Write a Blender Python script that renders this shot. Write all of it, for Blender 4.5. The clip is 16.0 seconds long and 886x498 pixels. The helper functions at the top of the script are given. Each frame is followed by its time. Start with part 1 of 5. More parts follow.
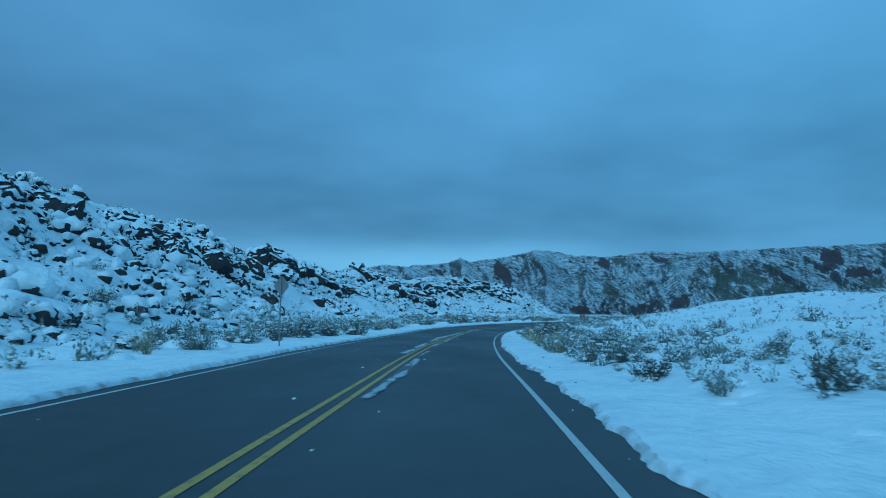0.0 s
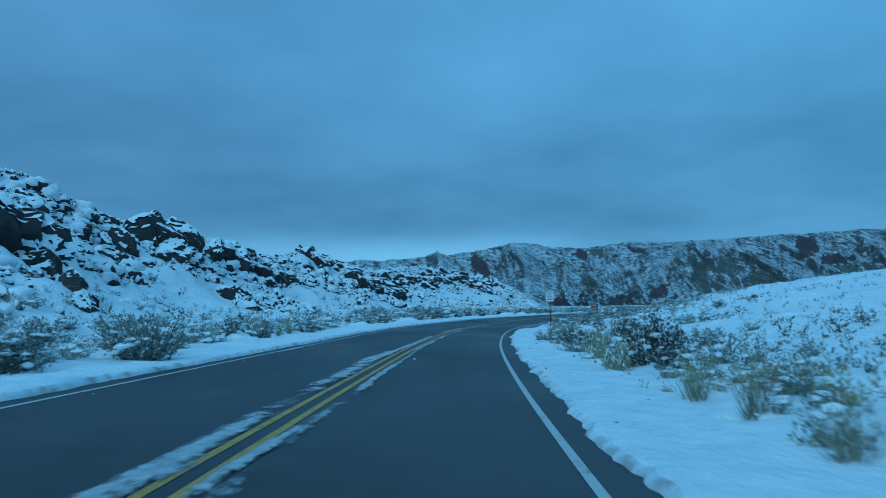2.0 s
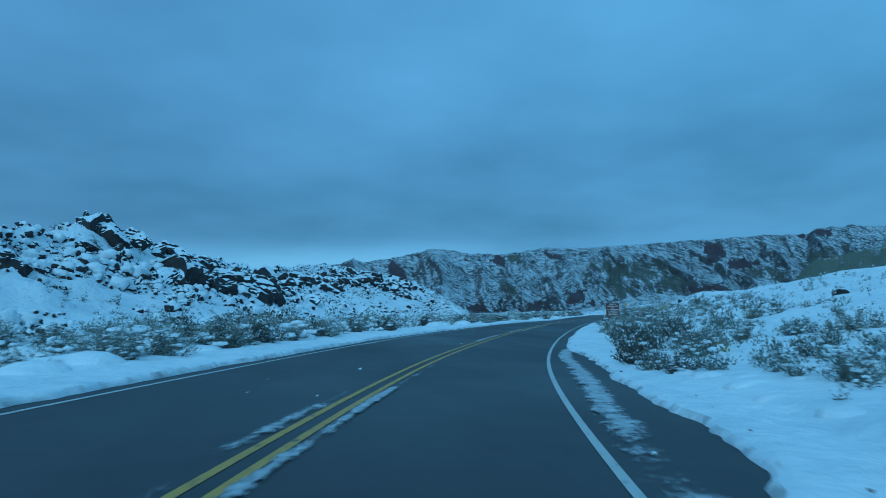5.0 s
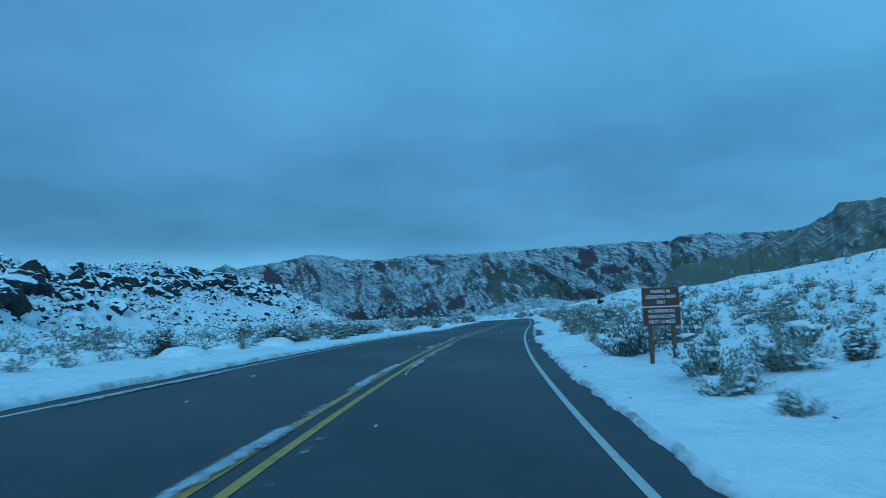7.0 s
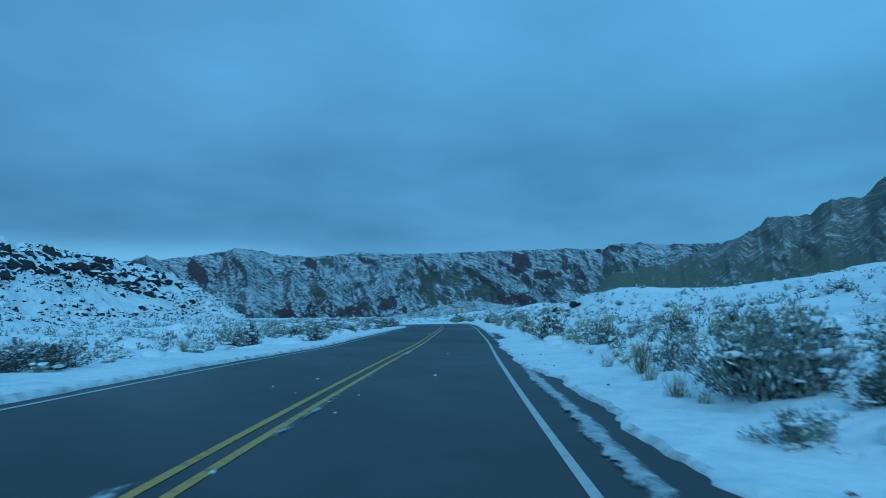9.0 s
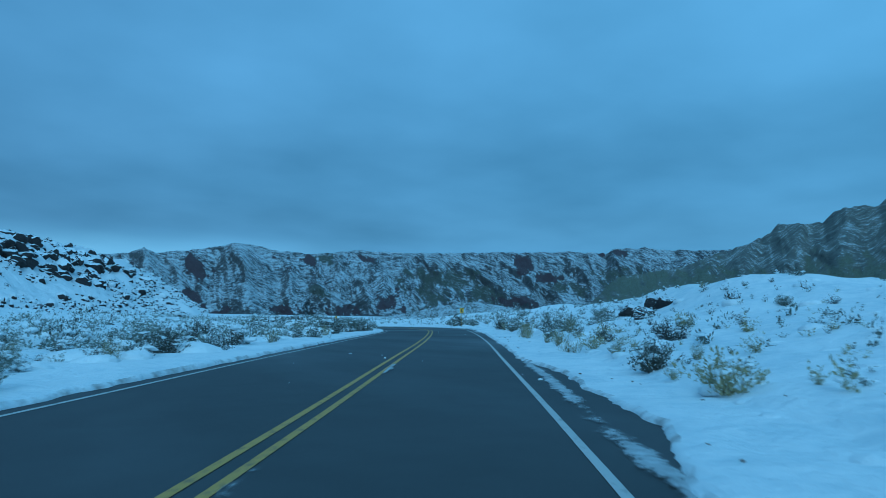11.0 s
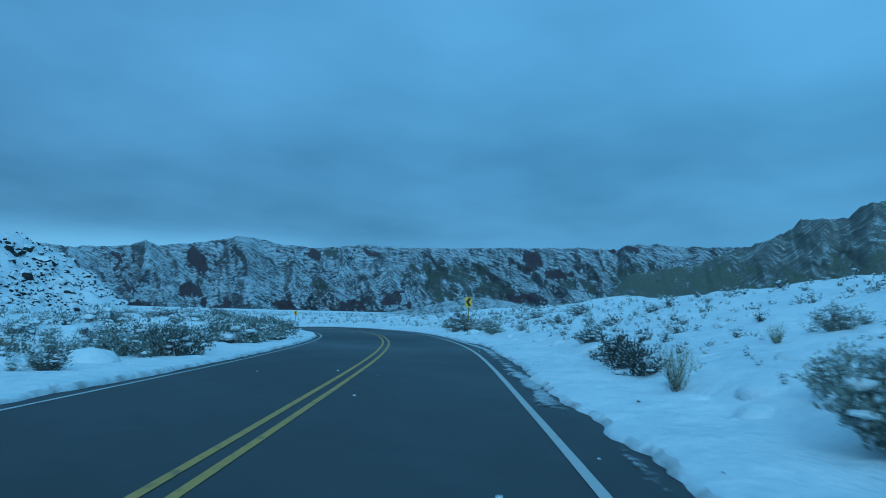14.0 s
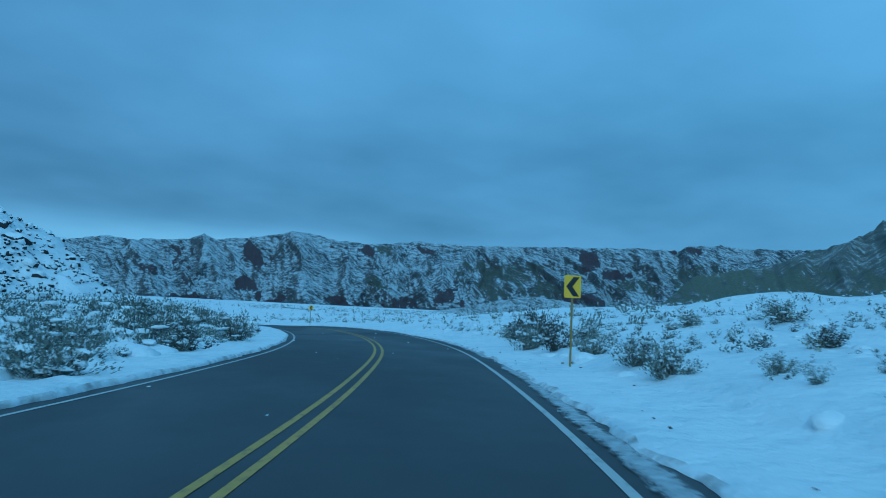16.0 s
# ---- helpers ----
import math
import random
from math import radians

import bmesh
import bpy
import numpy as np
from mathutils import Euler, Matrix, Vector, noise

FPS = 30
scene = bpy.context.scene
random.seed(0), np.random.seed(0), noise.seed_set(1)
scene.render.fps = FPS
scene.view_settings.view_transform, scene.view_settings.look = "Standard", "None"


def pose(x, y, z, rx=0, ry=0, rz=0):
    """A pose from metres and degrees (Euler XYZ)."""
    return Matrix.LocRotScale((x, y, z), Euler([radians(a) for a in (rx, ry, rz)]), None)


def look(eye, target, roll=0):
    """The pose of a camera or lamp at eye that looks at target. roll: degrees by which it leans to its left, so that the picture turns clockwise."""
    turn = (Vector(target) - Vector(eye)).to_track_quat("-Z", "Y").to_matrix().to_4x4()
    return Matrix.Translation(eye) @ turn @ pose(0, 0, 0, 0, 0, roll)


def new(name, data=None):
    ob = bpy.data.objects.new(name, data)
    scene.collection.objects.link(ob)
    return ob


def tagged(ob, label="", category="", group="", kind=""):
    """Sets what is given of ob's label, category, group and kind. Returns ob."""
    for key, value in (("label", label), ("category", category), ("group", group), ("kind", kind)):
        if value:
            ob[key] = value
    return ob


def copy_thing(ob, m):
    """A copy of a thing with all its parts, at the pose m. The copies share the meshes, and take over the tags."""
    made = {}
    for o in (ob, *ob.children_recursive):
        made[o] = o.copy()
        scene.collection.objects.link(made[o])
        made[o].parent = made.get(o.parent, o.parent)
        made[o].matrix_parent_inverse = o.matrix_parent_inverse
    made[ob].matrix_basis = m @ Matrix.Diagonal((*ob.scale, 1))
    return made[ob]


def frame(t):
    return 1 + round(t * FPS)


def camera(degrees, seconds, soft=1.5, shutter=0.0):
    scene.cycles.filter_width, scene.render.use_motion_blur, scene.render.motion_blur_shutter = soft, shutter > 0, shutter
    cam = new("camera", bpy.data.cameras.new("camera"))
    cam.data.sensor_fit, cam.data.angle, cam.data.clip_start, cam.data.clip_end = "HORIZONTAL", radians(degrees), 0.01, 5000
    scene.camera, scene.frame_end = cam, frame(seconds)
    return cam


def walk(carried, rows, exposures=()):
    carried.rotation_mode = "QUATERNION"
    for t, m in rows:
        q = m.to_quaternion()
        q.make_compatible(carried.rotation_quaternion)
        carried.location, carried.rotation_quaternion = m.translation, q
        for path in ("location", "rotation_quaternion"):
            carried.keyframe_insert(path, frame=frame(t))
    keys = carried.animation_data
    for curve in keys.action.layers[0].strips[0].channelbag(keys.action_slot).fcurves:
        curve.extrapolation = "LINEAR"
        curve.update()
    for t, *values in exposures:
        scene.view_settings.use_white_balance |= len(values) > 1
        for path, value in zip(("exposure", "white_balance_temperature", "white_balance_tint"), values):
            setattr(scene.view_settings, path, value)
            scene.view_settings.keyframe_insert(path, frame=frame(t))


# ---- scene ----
# Camera: seconds, place, yaw, pitch, roll of a car driving along a mountain road.
cam = camera(65.0, 16.0, soft=0.75, shutter=0.2)
PATH = [
    (0.0, 0.00, 0.00, 1.35, 0.05, 5.67, 0.55),
    (0.5, 0.21, 7.14, 1.35, -0.45, 5.48, 0.42),
    (1.0, 0.48, 14.35, 1.33, -0.94, 5.40, 0.17),
    (1.5, 0.81, 21.62, 1.31, -1.44, 5.20, -0.28),
    (2.0, 1.21, 28.96, 1.28, -1.88, 5.21, -0.55),
    (2.5, 1.67, 36.37, 1.26, -2.30, 5.15, -0.75),
    (3.0, 2.19, 43.86, 1.25, -2.84, 5.00, -0.74),
    (3.5, 2.81, 51.42, 1.27, -3.66, 5.29, -0.67),
    (4.0, 3.57, 59.04, 1.31, -4.90, 5.49, -0.68),
    (4.5, 4.53, 66.69, 1.36, -6.59, 5.64, -0.93),
    (5.0, 5.75, 74.35, 1.40, -8.70, 5.75, -1.40),
    (5.5, 7.28, 81.98, 1.44, -11.15, 5.81, -1.79),
    (6.0, 9.14, 89.55, 1.48, -13.75, 5.91, -1.82),
    (6.5, 11.36, 97.03, 1.53, -16.33, 5.97, -1.86),
    (7.0, 13.89, 104.44, 1.59, -18.57, 5.99, -2.30),
    (7.5, 16.69, 111.76, 1.68, -20.32, 6.15, -2.13),
    (8.0, 19.67, 118.97, 1.79, -21.75, 6.21, -1.40),
    (8.5, 22.80, 126.04, 1.91, -23.03, 6.07, -0.90),
    (9.0, 25.99, 132.89, 2.01, -23.97, 5.96, -0.55),
    (9.5, 29.18, 139.55, 2.09, -24.20, 5.98, -0.66),
    (10.0, 32.31, 146.09, 2.16, -24.12, 6.00, -0.25),
    (10.5, 35.42, 152.61, 2.22, -23.94, 6.03, 0.33),
    (11.0, 38.54, 159.21, 2.29, -23.83, 6.04, 0.94),
    (11.5, 41.72, 165.92, 2.37, -23.94, 5.96, 1.36),
    (12.0, 44.95, 172.69, 2.45, -24.20, 6.05, 1.25),
    (12.5, 48.19, 179.42, 2.54, -24.36, 5.87, 1.04),
    (13.0, 51.37, 186.02, 2.62, -24.22, 5.72, 1.22),
    (13.5, 54.46, 192.48, 2.69, -23.99, 5.77, 1.29),
    (14.0, 57.42, 198.81, 2.76, -23.21, 5.73, 1.47),
    (14.5, 60.20, 205.03, 2.83, -22.16, 5.77, 1.80),
    (15.0, 62.82, 211.17, 2.88, -21.08, 5.70, 2.40),
    (15.5, 65.26, 217.21, 2.91, -19.99, 5.55, 2.65),
    (16.0, 67.52, 223.17, 2.94, -18.74, 5.46, 2.81),
]
walk(
    cam,
    [(t, pose(x, y, z, 90 + p, 0, w) @ pose(0, 0, 0, 0, 0, r)) for t, x, y, z, w, p, r in PATH],
    exposures=[(0.0, 0.0, 4000, -14), (16.0, 0.0, 4000, -14)],
)

# ---- sky and light: a heavy overcast, late in the day ----
world = bpy.data.worlds.new("overcast_sky")
scene.world = world
world.use_nodes = True


def build_sky():
    nt = world.node_tree
    nt.nodes.clear()
    add, link = nt.nodes.new, nt.links.new

    def math_(op, a, b=None, clamp=False):
        n = add("ShaderNodeMath")
        n.operation, n.use_clamp = op, clamp
        for i, v in enumerate((a, b)):
            if v is None:
                continue
            if isinstance(v, (int, float)):
                n.inputs[i].default_value = v
            else:
                link(v, n.inputs[i])
        return n.outputs[0]

    out, bg = add("ShaderNodeOutputWorld"), add("ShaderNodeBackground")
    sky = add("ShaderNodeTexSky")
    sky.sky_type, sky.sun_disc = "NISHITA", False
    sky.sun_elevation, sky.sun_rotation = radians(12), radians(205)
    coord, sep = add("ShaderNodeTexCoord"), add("ShaderNodeSeparateXYZ")
    link(coord.outputs["Generated"], sep.inputs[0])
    x, y, z = sep.outputs
    # the cloud deck lies flat above: project the direction on it
    up = math_("ADD", math_("MAXIMUM", z, 0.0), 0.16)
    comb = add("ShaderNodeCombineXYZ")
    link(math_("DIVIDE", x, up), comb.inputs[0])
    link(math_("DIVIDE", y, up), comb.inputs[1])
    big, fine = add("ShaderNodeTexNoise"), add("ShaderNodeTexNoise")
    for n, s, d in ((big, 0.75, 3.0), (fine, 2.6, 5.0)):
        n.inputs["Scale"].default_value, n.inputs["Detail"].default_value = s, d
        n.inputs["Roughness"].default_value = 0.5
        link(comb.outputs[0], n.inputs["Vector"])
    both = math_("ADD", math_("MULTIPLY", big.outputs[0], 0.8), math_("MULTIPLY", fine.outputs[0], 0.2))
    ramp = add("ShaderNodeValToRGB")
    ramp.color_ramp.elements[0].position, ramp.color_ramp.elements[0].color = 0.34, (0.2, 0.31, 0.4, 1)
    ramp.color_ramp.elements[1].position, ramp.color_ramp.elements[1].color = 0.66, (0.33, 0.48, 0.6, 1)
    link(both, ramp.inputs[0])
    # the deck is darker low down, with a clear pale strip under it above the far ridge
    low = add("ShaderNodeValToRGB")
    low.color_ramp.interpolation = "EASE"
    els = low.color_ramp.elements
    els[0].position, els[0].color = 0.0, (0.8, 0.84, 0.86, 1)
    els[1].position, els[1].color = 1.0, (1.6, 1.62, 1.56, 1)
    for p, v in ((0.085, 0.97), (0.13, 0.83), (0.2, 0.93), (0.34, 1.08)):
        els.new(p).color = (v, v, v, 1)
    link(z, low.inputs[0])
    mul = add("ShaderNodeMix")
    mul.data_type, mul.blend_type = "RGBA", "MULTIPLY"
    mul.inputs["Factor"].default_value = 1.0
    east = add("ShaderNodeMix")
    east.data_type, east.blend_type = "RGBA", "MULTIPLY"
    east.inputs["Factor"].default_value = 1.0
    tint = add("ShaderNodeCombineXYZ")
    for k, (base, slope) in enumerate(((0.92, 0.16), (0.91, 0.2), (0.93, 0.18))):
        link(math_("ADD", math_("MULTIPLY", x, slope), base), tint.inputs[k])
    link(ramp.outputs[0], east.inputs["A"])
    link(tint.outputs[0], east.inputs["B"])
    link(east.outputs["Result"], mul.inputs["A"])
    link(low.outputs[0], mul.inputs["B"])
    # pale gap: widest to the north
    strip = add("ShaderNodeMapRange")
    strip.inputs["From Min"].default_value, strip.inputs["From Max"].default_value = 0.135, 0.085
    link(math_("ADD", z, math_("MULTIPLY", fine.outputs[0], 0.02)), strip.inputs["Value"])
    strip.interpolation_type = "SMOOTHSTEP"
    side = add("ShaderNodeMapRange")
    side.inputs["From Min"].default_value, side.inputs["From Max"].default_value = 0.93, 1.0
    link(math_("ADD", math_("MULTIPLY", y, 0.999), math_("MULTIPLY", x, -0.045)), side.inputs["Value"])
    gap = add("ShaderNodeMix")
    gap.data_type = "RGBA"
    link(math_("MULTIPLY", math_("MULTIPLY", strip.outputs[0], side.outputs[0]), 0.8), gap.inputs["Factor"])
    link(mul.outputs["Result"], gap.inputs["A"])
    gap.inputs["B"].default_value = (0.5, 0.68, 0.76, 1)
    # a little of the clear sky shows through the deck
    veil = add("ShaderNodeMix")
    veil.data_type = "RGBA"
    veil.inputs["Factor"].default_value = 0.94
    scale = add("ShaderNodeMix")
    scale.data_type, scale.blend_type = "RGBA", "MULTIPLY"
    scale.inputs["Factor"].default_value = 1.0
    scale.inputs["B"].default_value = (0.1, 0.1, 0.1, 1)
    link(sky.outputs[0], scale.inputs["A"])
    link(scale.outputs["Result"], veil.inputs["A"])
    link(gap.outputs["Result"], veil.inputs["B"])
    link(veil.outputs["Result"], bg.inputs["Color"])
    bg.inputs["Strength"].default_value = 0.77
    link(bg.outputs[0], out.inputs[0])


build_sky()
sun = new("sun", bpy.data.lights.new("sun", "SUN"))
sun.data.energy, sun.data.angle, sun.data.color = 0.75, radians(25), (0.86, 1.0, 0.98)
sun.matrix_world = look((0, 0, 50), (30, 60, 15))


# ---- small tools ----
def hash2(ix, iy, seed):
    n = (ix.astype(np.int64) * 374761393 + iy.astype(np.int64) * 668265263 + seed * 974634777) & 0x7FFFFFFF
    n = ((n ^ (n >> 13)) * 1274126177) & 0x7FFFFFFF
    return ((n ^ (n >> 16)) & 0xFFFF) / 65535.0


def vnoise(x, y, seed=0):
    """Smooth value noise, 0 to 1."""
    x, y = np.asarray(x, float), np.asarray(y, float)
    ix, iy = np.floor(x), np.floor(y)
    u, v = x - ix, y - iy
    u, v = u * u * (3 - 2 * u), v * v * (3 - 2 * v)
    a, b = hash2(ix, iy, seed), hash2(ix + 1, iy, seed)
    c, d = hash2(ix, iy + 1, seed), hash2(ix + 1, iy + 1, seed)
    return (a * (1 - u) + b * u) * (1 - v) + (c * (1 - u) + d * u) * v


def fbm(x, y, octaves=4, seed=0, rough=0.5):
    total, amp, norm = 0.0, 1.0, 0.0
    for k in range(octaves):
        total = total + amp * vnoise(x * 2**k, y * 2**k, seed + k * 17)
        norm, amp = norm + amp, amp * rough
    return total / norm


def smooth(a, b, v):
    t = np.clip((np.asarray(v, float) - a) / (b - a), 0, 1)
    return t * t * (3 - 2 * t)


def mesh_of(name, verts, faces, mats=(), index=None, shade=True):
    me = bpy.data.meshes.new(name)
    verts, faces = np.asarray(verts, np.float32), [np.asarray(f, np.int32) for f in ([faces] if isinstance(faces, np.ndarray) else faces)]
    me.vertices.add(len(verts))
    me.vertices.foreach_set("co", verts.ravel())
    loops = np.concatenate([f.ravel() for f in faces])
    sizes = np.concatenate([np.full(len(f), f.shape[1], np.int32) for f in faces])
    me.loops.add(len(loops))
    me.loops.foreach_set("vertex_index", loops)
    me.polygons.add(len(sizes))
    me.polygons.foreach_set("loop_start", np.r_[0, np.cumsum(sizes)[:-1]].astype(np.int32))
    me.polygons.foreach_set("loop_total", sizes)
    me.polygons.foreach_set("use_smooth", np.full(len(sizes), shade))
    for m in mats:
        me.materials.append(m)
    if index is not None:
        me.polygons.foreach_set("material_index", np.asarray(index, np.int32))
    me.update(calc_edges=True)
    return me


def grid_faces(n, m):
    i = np.arange(n * m).reshape(n, m)
    return np.stack([i[:-1, :-1], i[1:, :-1], i[1:, 1:], i[:-1, 1:]], -1).reshape(-1, 4)


def part(name, data, parent, label="", at=None):
    """A mesh (or bmesh) as one object under a thing or part."""
    if isinstance(data, tuple):
        bm, mat = data
        me = bpy.data.meshes.new(name)
        bm.to_mesh(me)
        bm.free()
        me.materials.append(mat)
        data = me
    ob = new(name, data)
    ob.parent = parent
    if at is not None:
        ob.matrix_local = at
    return tagged(ob, label) if label else ob


def box(w, d, h, bevel=0.004, at=(0, 0, 0)):
    bm = bmesh.new()
    bmesh.ops.create_cube(bm, size=1.0, matrix=Matrix.Translation(at) @ Matrix.Diagonal((w, d, h, 1)))
    if bevel:
        bmesh.ops.bevel(bm, geom=list(bm.edges), offset=bevel, segments=2, affect="EDGES")
    return bm


def plate(outline, thick, bevel=0.0):
    """A flat plate in the xz plane, its front at y = 0, facing -y."""
    bm = bmesh.new()
    f = bm.faces.new([bm.verts.new((x, 0, z)) for x, z in outline])
    ext = bmesh.ops.extrude_face_region(bm, geom=[f])
    bmesh.ops.translate(bm, verts=[v for v in ext["geom"] if isinstance(v, bmesh.types.BMVert)], vec=(0, thick, 0))
    bmesh.ops.recalc_face_normals(bm, faces=list(bm.faces))
    if bevel:
        bmesh.ops.bevel(bm, geom=[e for e in bm.edges if e.is_manifold], offset=bevel, segments=1, affect="EDGES")
    return bm


def rounded(w, h, r, n=5):
    pts = []
    for cx, cz, a0 in ((w / 2 - r, h / 2 - r, 0), (-w / 2 + r, h / 2 - r, 90), (-w / 2 + r, -h / 2 + r, 180), (w / 2 - r, -h / 2 + r, 270)):
        for k in range(n + 1):
            a = radians(a0 + 90 * k / n)
            pts.append((cx + r * math.cos(a), cz + r * math.sin(a)))
    return pts


def lettering(text, height, mat, width=None):
    """Raised letters in the xz plane, centred, facing -y."""
    cu = bpy.data.curves.new("lettering", "FONT")
    cu.body, cu.size, cu.align_x, cu.align_y, cu.extrude, cu.offset = text, height / 0.72, "CENTER", "CENTER", 0.0015, height * 0.018
    cu.resolution_u = 3
    ob = bpy.data.objects.new("lettering", cu)
    scene.collection.objects.link(ob)
    me = bpy.data.meshes.new_from_object(ob.evaluated_get(bpy.context.evaluated_depsgraph_get()))
    bpy.data.objects.remove(ob)
    bpy.data.curves.remove(cu)
    xs = [v.co.x for v in me.vertices]
    k = (width / (max(xs) - min(xs))) if width else 1.0
    me.transform(Matrix.Rotation(radians(90), 4, "X") @ Matrix.Diagonal((k, 1, 1, 1)))
    me.materials.clear()
    me.materials.append(mat)
    return me


# ---- materials ----
def material(name, rough=0.8, metal=0.0):
    m = bpy.data.materials.new(name)
    m.use_nodes = True
    nt = m.node_tree
    bsdf = nt.nodes["Principled BSDF"]
    bsdf.inputs["Roughness"].default_value, bsdf.inputs["Metallic"].default_value = rough, metal
    return m, nt, bsdf


def noise_node(nt, scale, detail=4.0, vec=None, rough=0.55, stretch=None):
    n = nt.nodes.new("ShaderNodeTexNoise")
    n.inputs["Scale"].default_value, n.inputs["Detail"].default_value, n.inputs["Roughness"].default_value = scale, detail, rough
    if vec is None:
        vec = nt.nodes.new("ShaderNodeTexCoord").outputs["Object"]
    if stretch:
        mp = nt.nodes.new("ShaderNodeMapping")
        mp.inputs["Scale"].default_value = stretch
        nt.links.new(vec, mp.inputs[0])
        vec = mp.outputs[0]
    nt.links.new(vec, n.inputs["Vector"])
    return n.outputs[0]


def ramp_node(nt, value, stops):
    r = nt.nodes.new("ShaderNodeValToRGB")
    e = r.color_ramp.elements
    e[0].position, e[0].color = stops[0][0], (*stops[0][1], 1)
    e[1].position, e[1].color = stops[-1][0], (*stops[-1][1], 1)
    for p, c in stops[1:-1]:
        e.new(p).color = (*c, 1)
    nt.links.new(value, r.inputs[0])
    return r.outputs[0]


def mix_node(nt, fac, a, b, mode="MIX"):
    n = nt.nodes.new("ShaderNodeMix")
    n.data_type, n.blend_type = "RGBA", mode
    for key, v in (("Factor", fac), ("A", a), ("B", b)):
        sock = n.inputs[key]
        if isinstance(v, (int, float)):
            sock.default_value = v
        elif isinstance(v, tuple):
            sock.default_value = (*v, 1)
        else:
            nt.links.new(v, sock)
    return n.outputs["Result"]


def sum_node(nt, a, b, op="ADD", clamp=False):
    n = nt.nodes.new("ShaderNodeMath")
    n.operation, n.use_clamp = op, clamp
    for i, v in enumerate((a, b)):
        if isinstance(v, (int, float)):
            n.inputs[i].default_value = v
        else:
            nt.links.new(v, n.inputs[i])
    return n.outputs[0]


def bump_node(nt, bsdf, height, strength, distance):
    b = nt.nodes.new("ShaderNodeBump")
    b.inputs["Strength"].default_value, b.inputs["Distance"].default_value = strength, distance
    nt.links.new(height, b.inputs["Height"])
    nt.links.new(b.outputs[0], bsdf.inputs["Normal"])


def normal_z(nt):
    g, s = nt.nodes.new("ShaderNodeNewGeometry"), nt.nodes.new("ShaderNodeSeparateXYZ")
    nt.links.new(g.outputs["Normal"], s.inputs[0])
    return s.outputs[2]


def snow_material(name, dirt=0.0):
    m, nt, b = material(name, 0.75)
    big, mid, fine = noise_node(nt, 0.35, 4), noise_node(nt, 2.1, 6, rough=0.65), noise_node(nt, 9.0, 5)
    col = ramp_node(nt, sum_node(nt, sum_node(nt, big, 0.45, "MULTIPLY"), sum_node(nt, mid, 0.55, "MULTIPLY")), [(0.34, (0.68, 0.73, 0.77)), (0.54, (0.86, 0.875, 0.885))])
    if dirt:
        col = mix_node(nt, ramp_node(nt, noise_node(nt, 2.2, 6), [(0.46, (0, 0, 0)), (0.7, (dirt,) * 3)]), col, (0.3, 0.29, 0.28))
    nt.links.new(col, b.inputs["Base Color"])
    bump_node(nt, b, sum_node(nt, sum_node(nt, big, mid), sum_node(nt, fine, 0.3, "MULTIPLY")), 0.6, 0.24)
    return m


SNOW = snow_material("snow")
SLUSH = snow_material("ploughed_snow", 0.85)


def slush_material():
    """Broken slush: thick along its middle, ragged and full of holes towards its edges."""
    m, nt, b = material("broken_slush", 0.6)
    n = sum_node(nt, sum_node(nt, noise_node(nt, 1.6, 3), 0.4, "MULTIPLY"), sum_node(nt, noise_node(nt, 9.0, 8, rough=0.72), 0.6, "MULTIPLY"))
    thick = nt.nodes.new("ShaderNodeAttribute")
    thick.attribute_name = "thick"
    tone = ramp_node(nt, noise_node(nt, 6.0, 5), [(0.3, (0.27, 0.28, 0.29)), (0.7, (0.58, 0.6, 0.62))])
    nt.links.new(tone, b.inputs["Base Color"])
    fac = ramp_node(nt, sum_node(nt, n, sum_node(nt, thick.outputs["Fac"], 0.27, "MULTIPLY")), [(0.6, (0, 0, 0)), (0.72, (1, 1, 1))])
    clear, mix = nt.nodes.new("ShaderNodeBsdfTransparent"), nt.nodes.new("ShaderNodeMixShader")
    nt.links.new(fac, mix.inputs[0])
    nt.links.new(clear.outputs[0], mix.inputs[1])
    nt.links.new(b.outputs[0], mix.inputs[2])
    nt.links.new(mix.outputs[0], nt.nodes["Material Output"].inputs[0])
    bump_node(nt, b, n, 0.7, 0.04)
    return m


BROKEN = slush_material()


def hill_material():
    """Snow lying on rubble: dark lava shows where the ground is steep or rough."""
    m, nt, b = material("snowy_lava_slope", 0.85)
    n1, n2, n3 = noise_node(nt, 0.9, 6, rough=0.6), noise_node(nt, 3.2, 4), noise_node(nt, 0.12, 3)
    score = sum_node(nt, sum_node(nt, normal_z(nt), 0.8, "MULTIPLY"), sum_node(nt, sum_node(nt, n1, 0.7, "MULTIPLY"), sum_node(nt, n2, 0.35, "MULTIPLY")))
    fac = ramp_node(nt, sum_node(nt, score, 0.6, "MULTIPLY"), [(0.53, (0, 0, 0)), (0.6, (1, 1, 1))])
    rock = ramp_node(nt, n1, [(0.3, (0.016, 0.015, 0.016)), (0.7, (0.07, 0.062, 0.058))])
    snow = ramp_node(nt, n3, [(0.3, (0.74, 0.77, 0.8)), (0.7, (0.84, 0.85, 0.86))])
    nt.links.new(mix_node(nt, fac, rock, snow), b.inputs["Base Color"])
    bump_node(nt, b, sum_node(nt, n1, sum_node(nt, n2, 0.4, "MULTIPLY")), 0.8, 0.5)
    return m


HILL = hill_material()


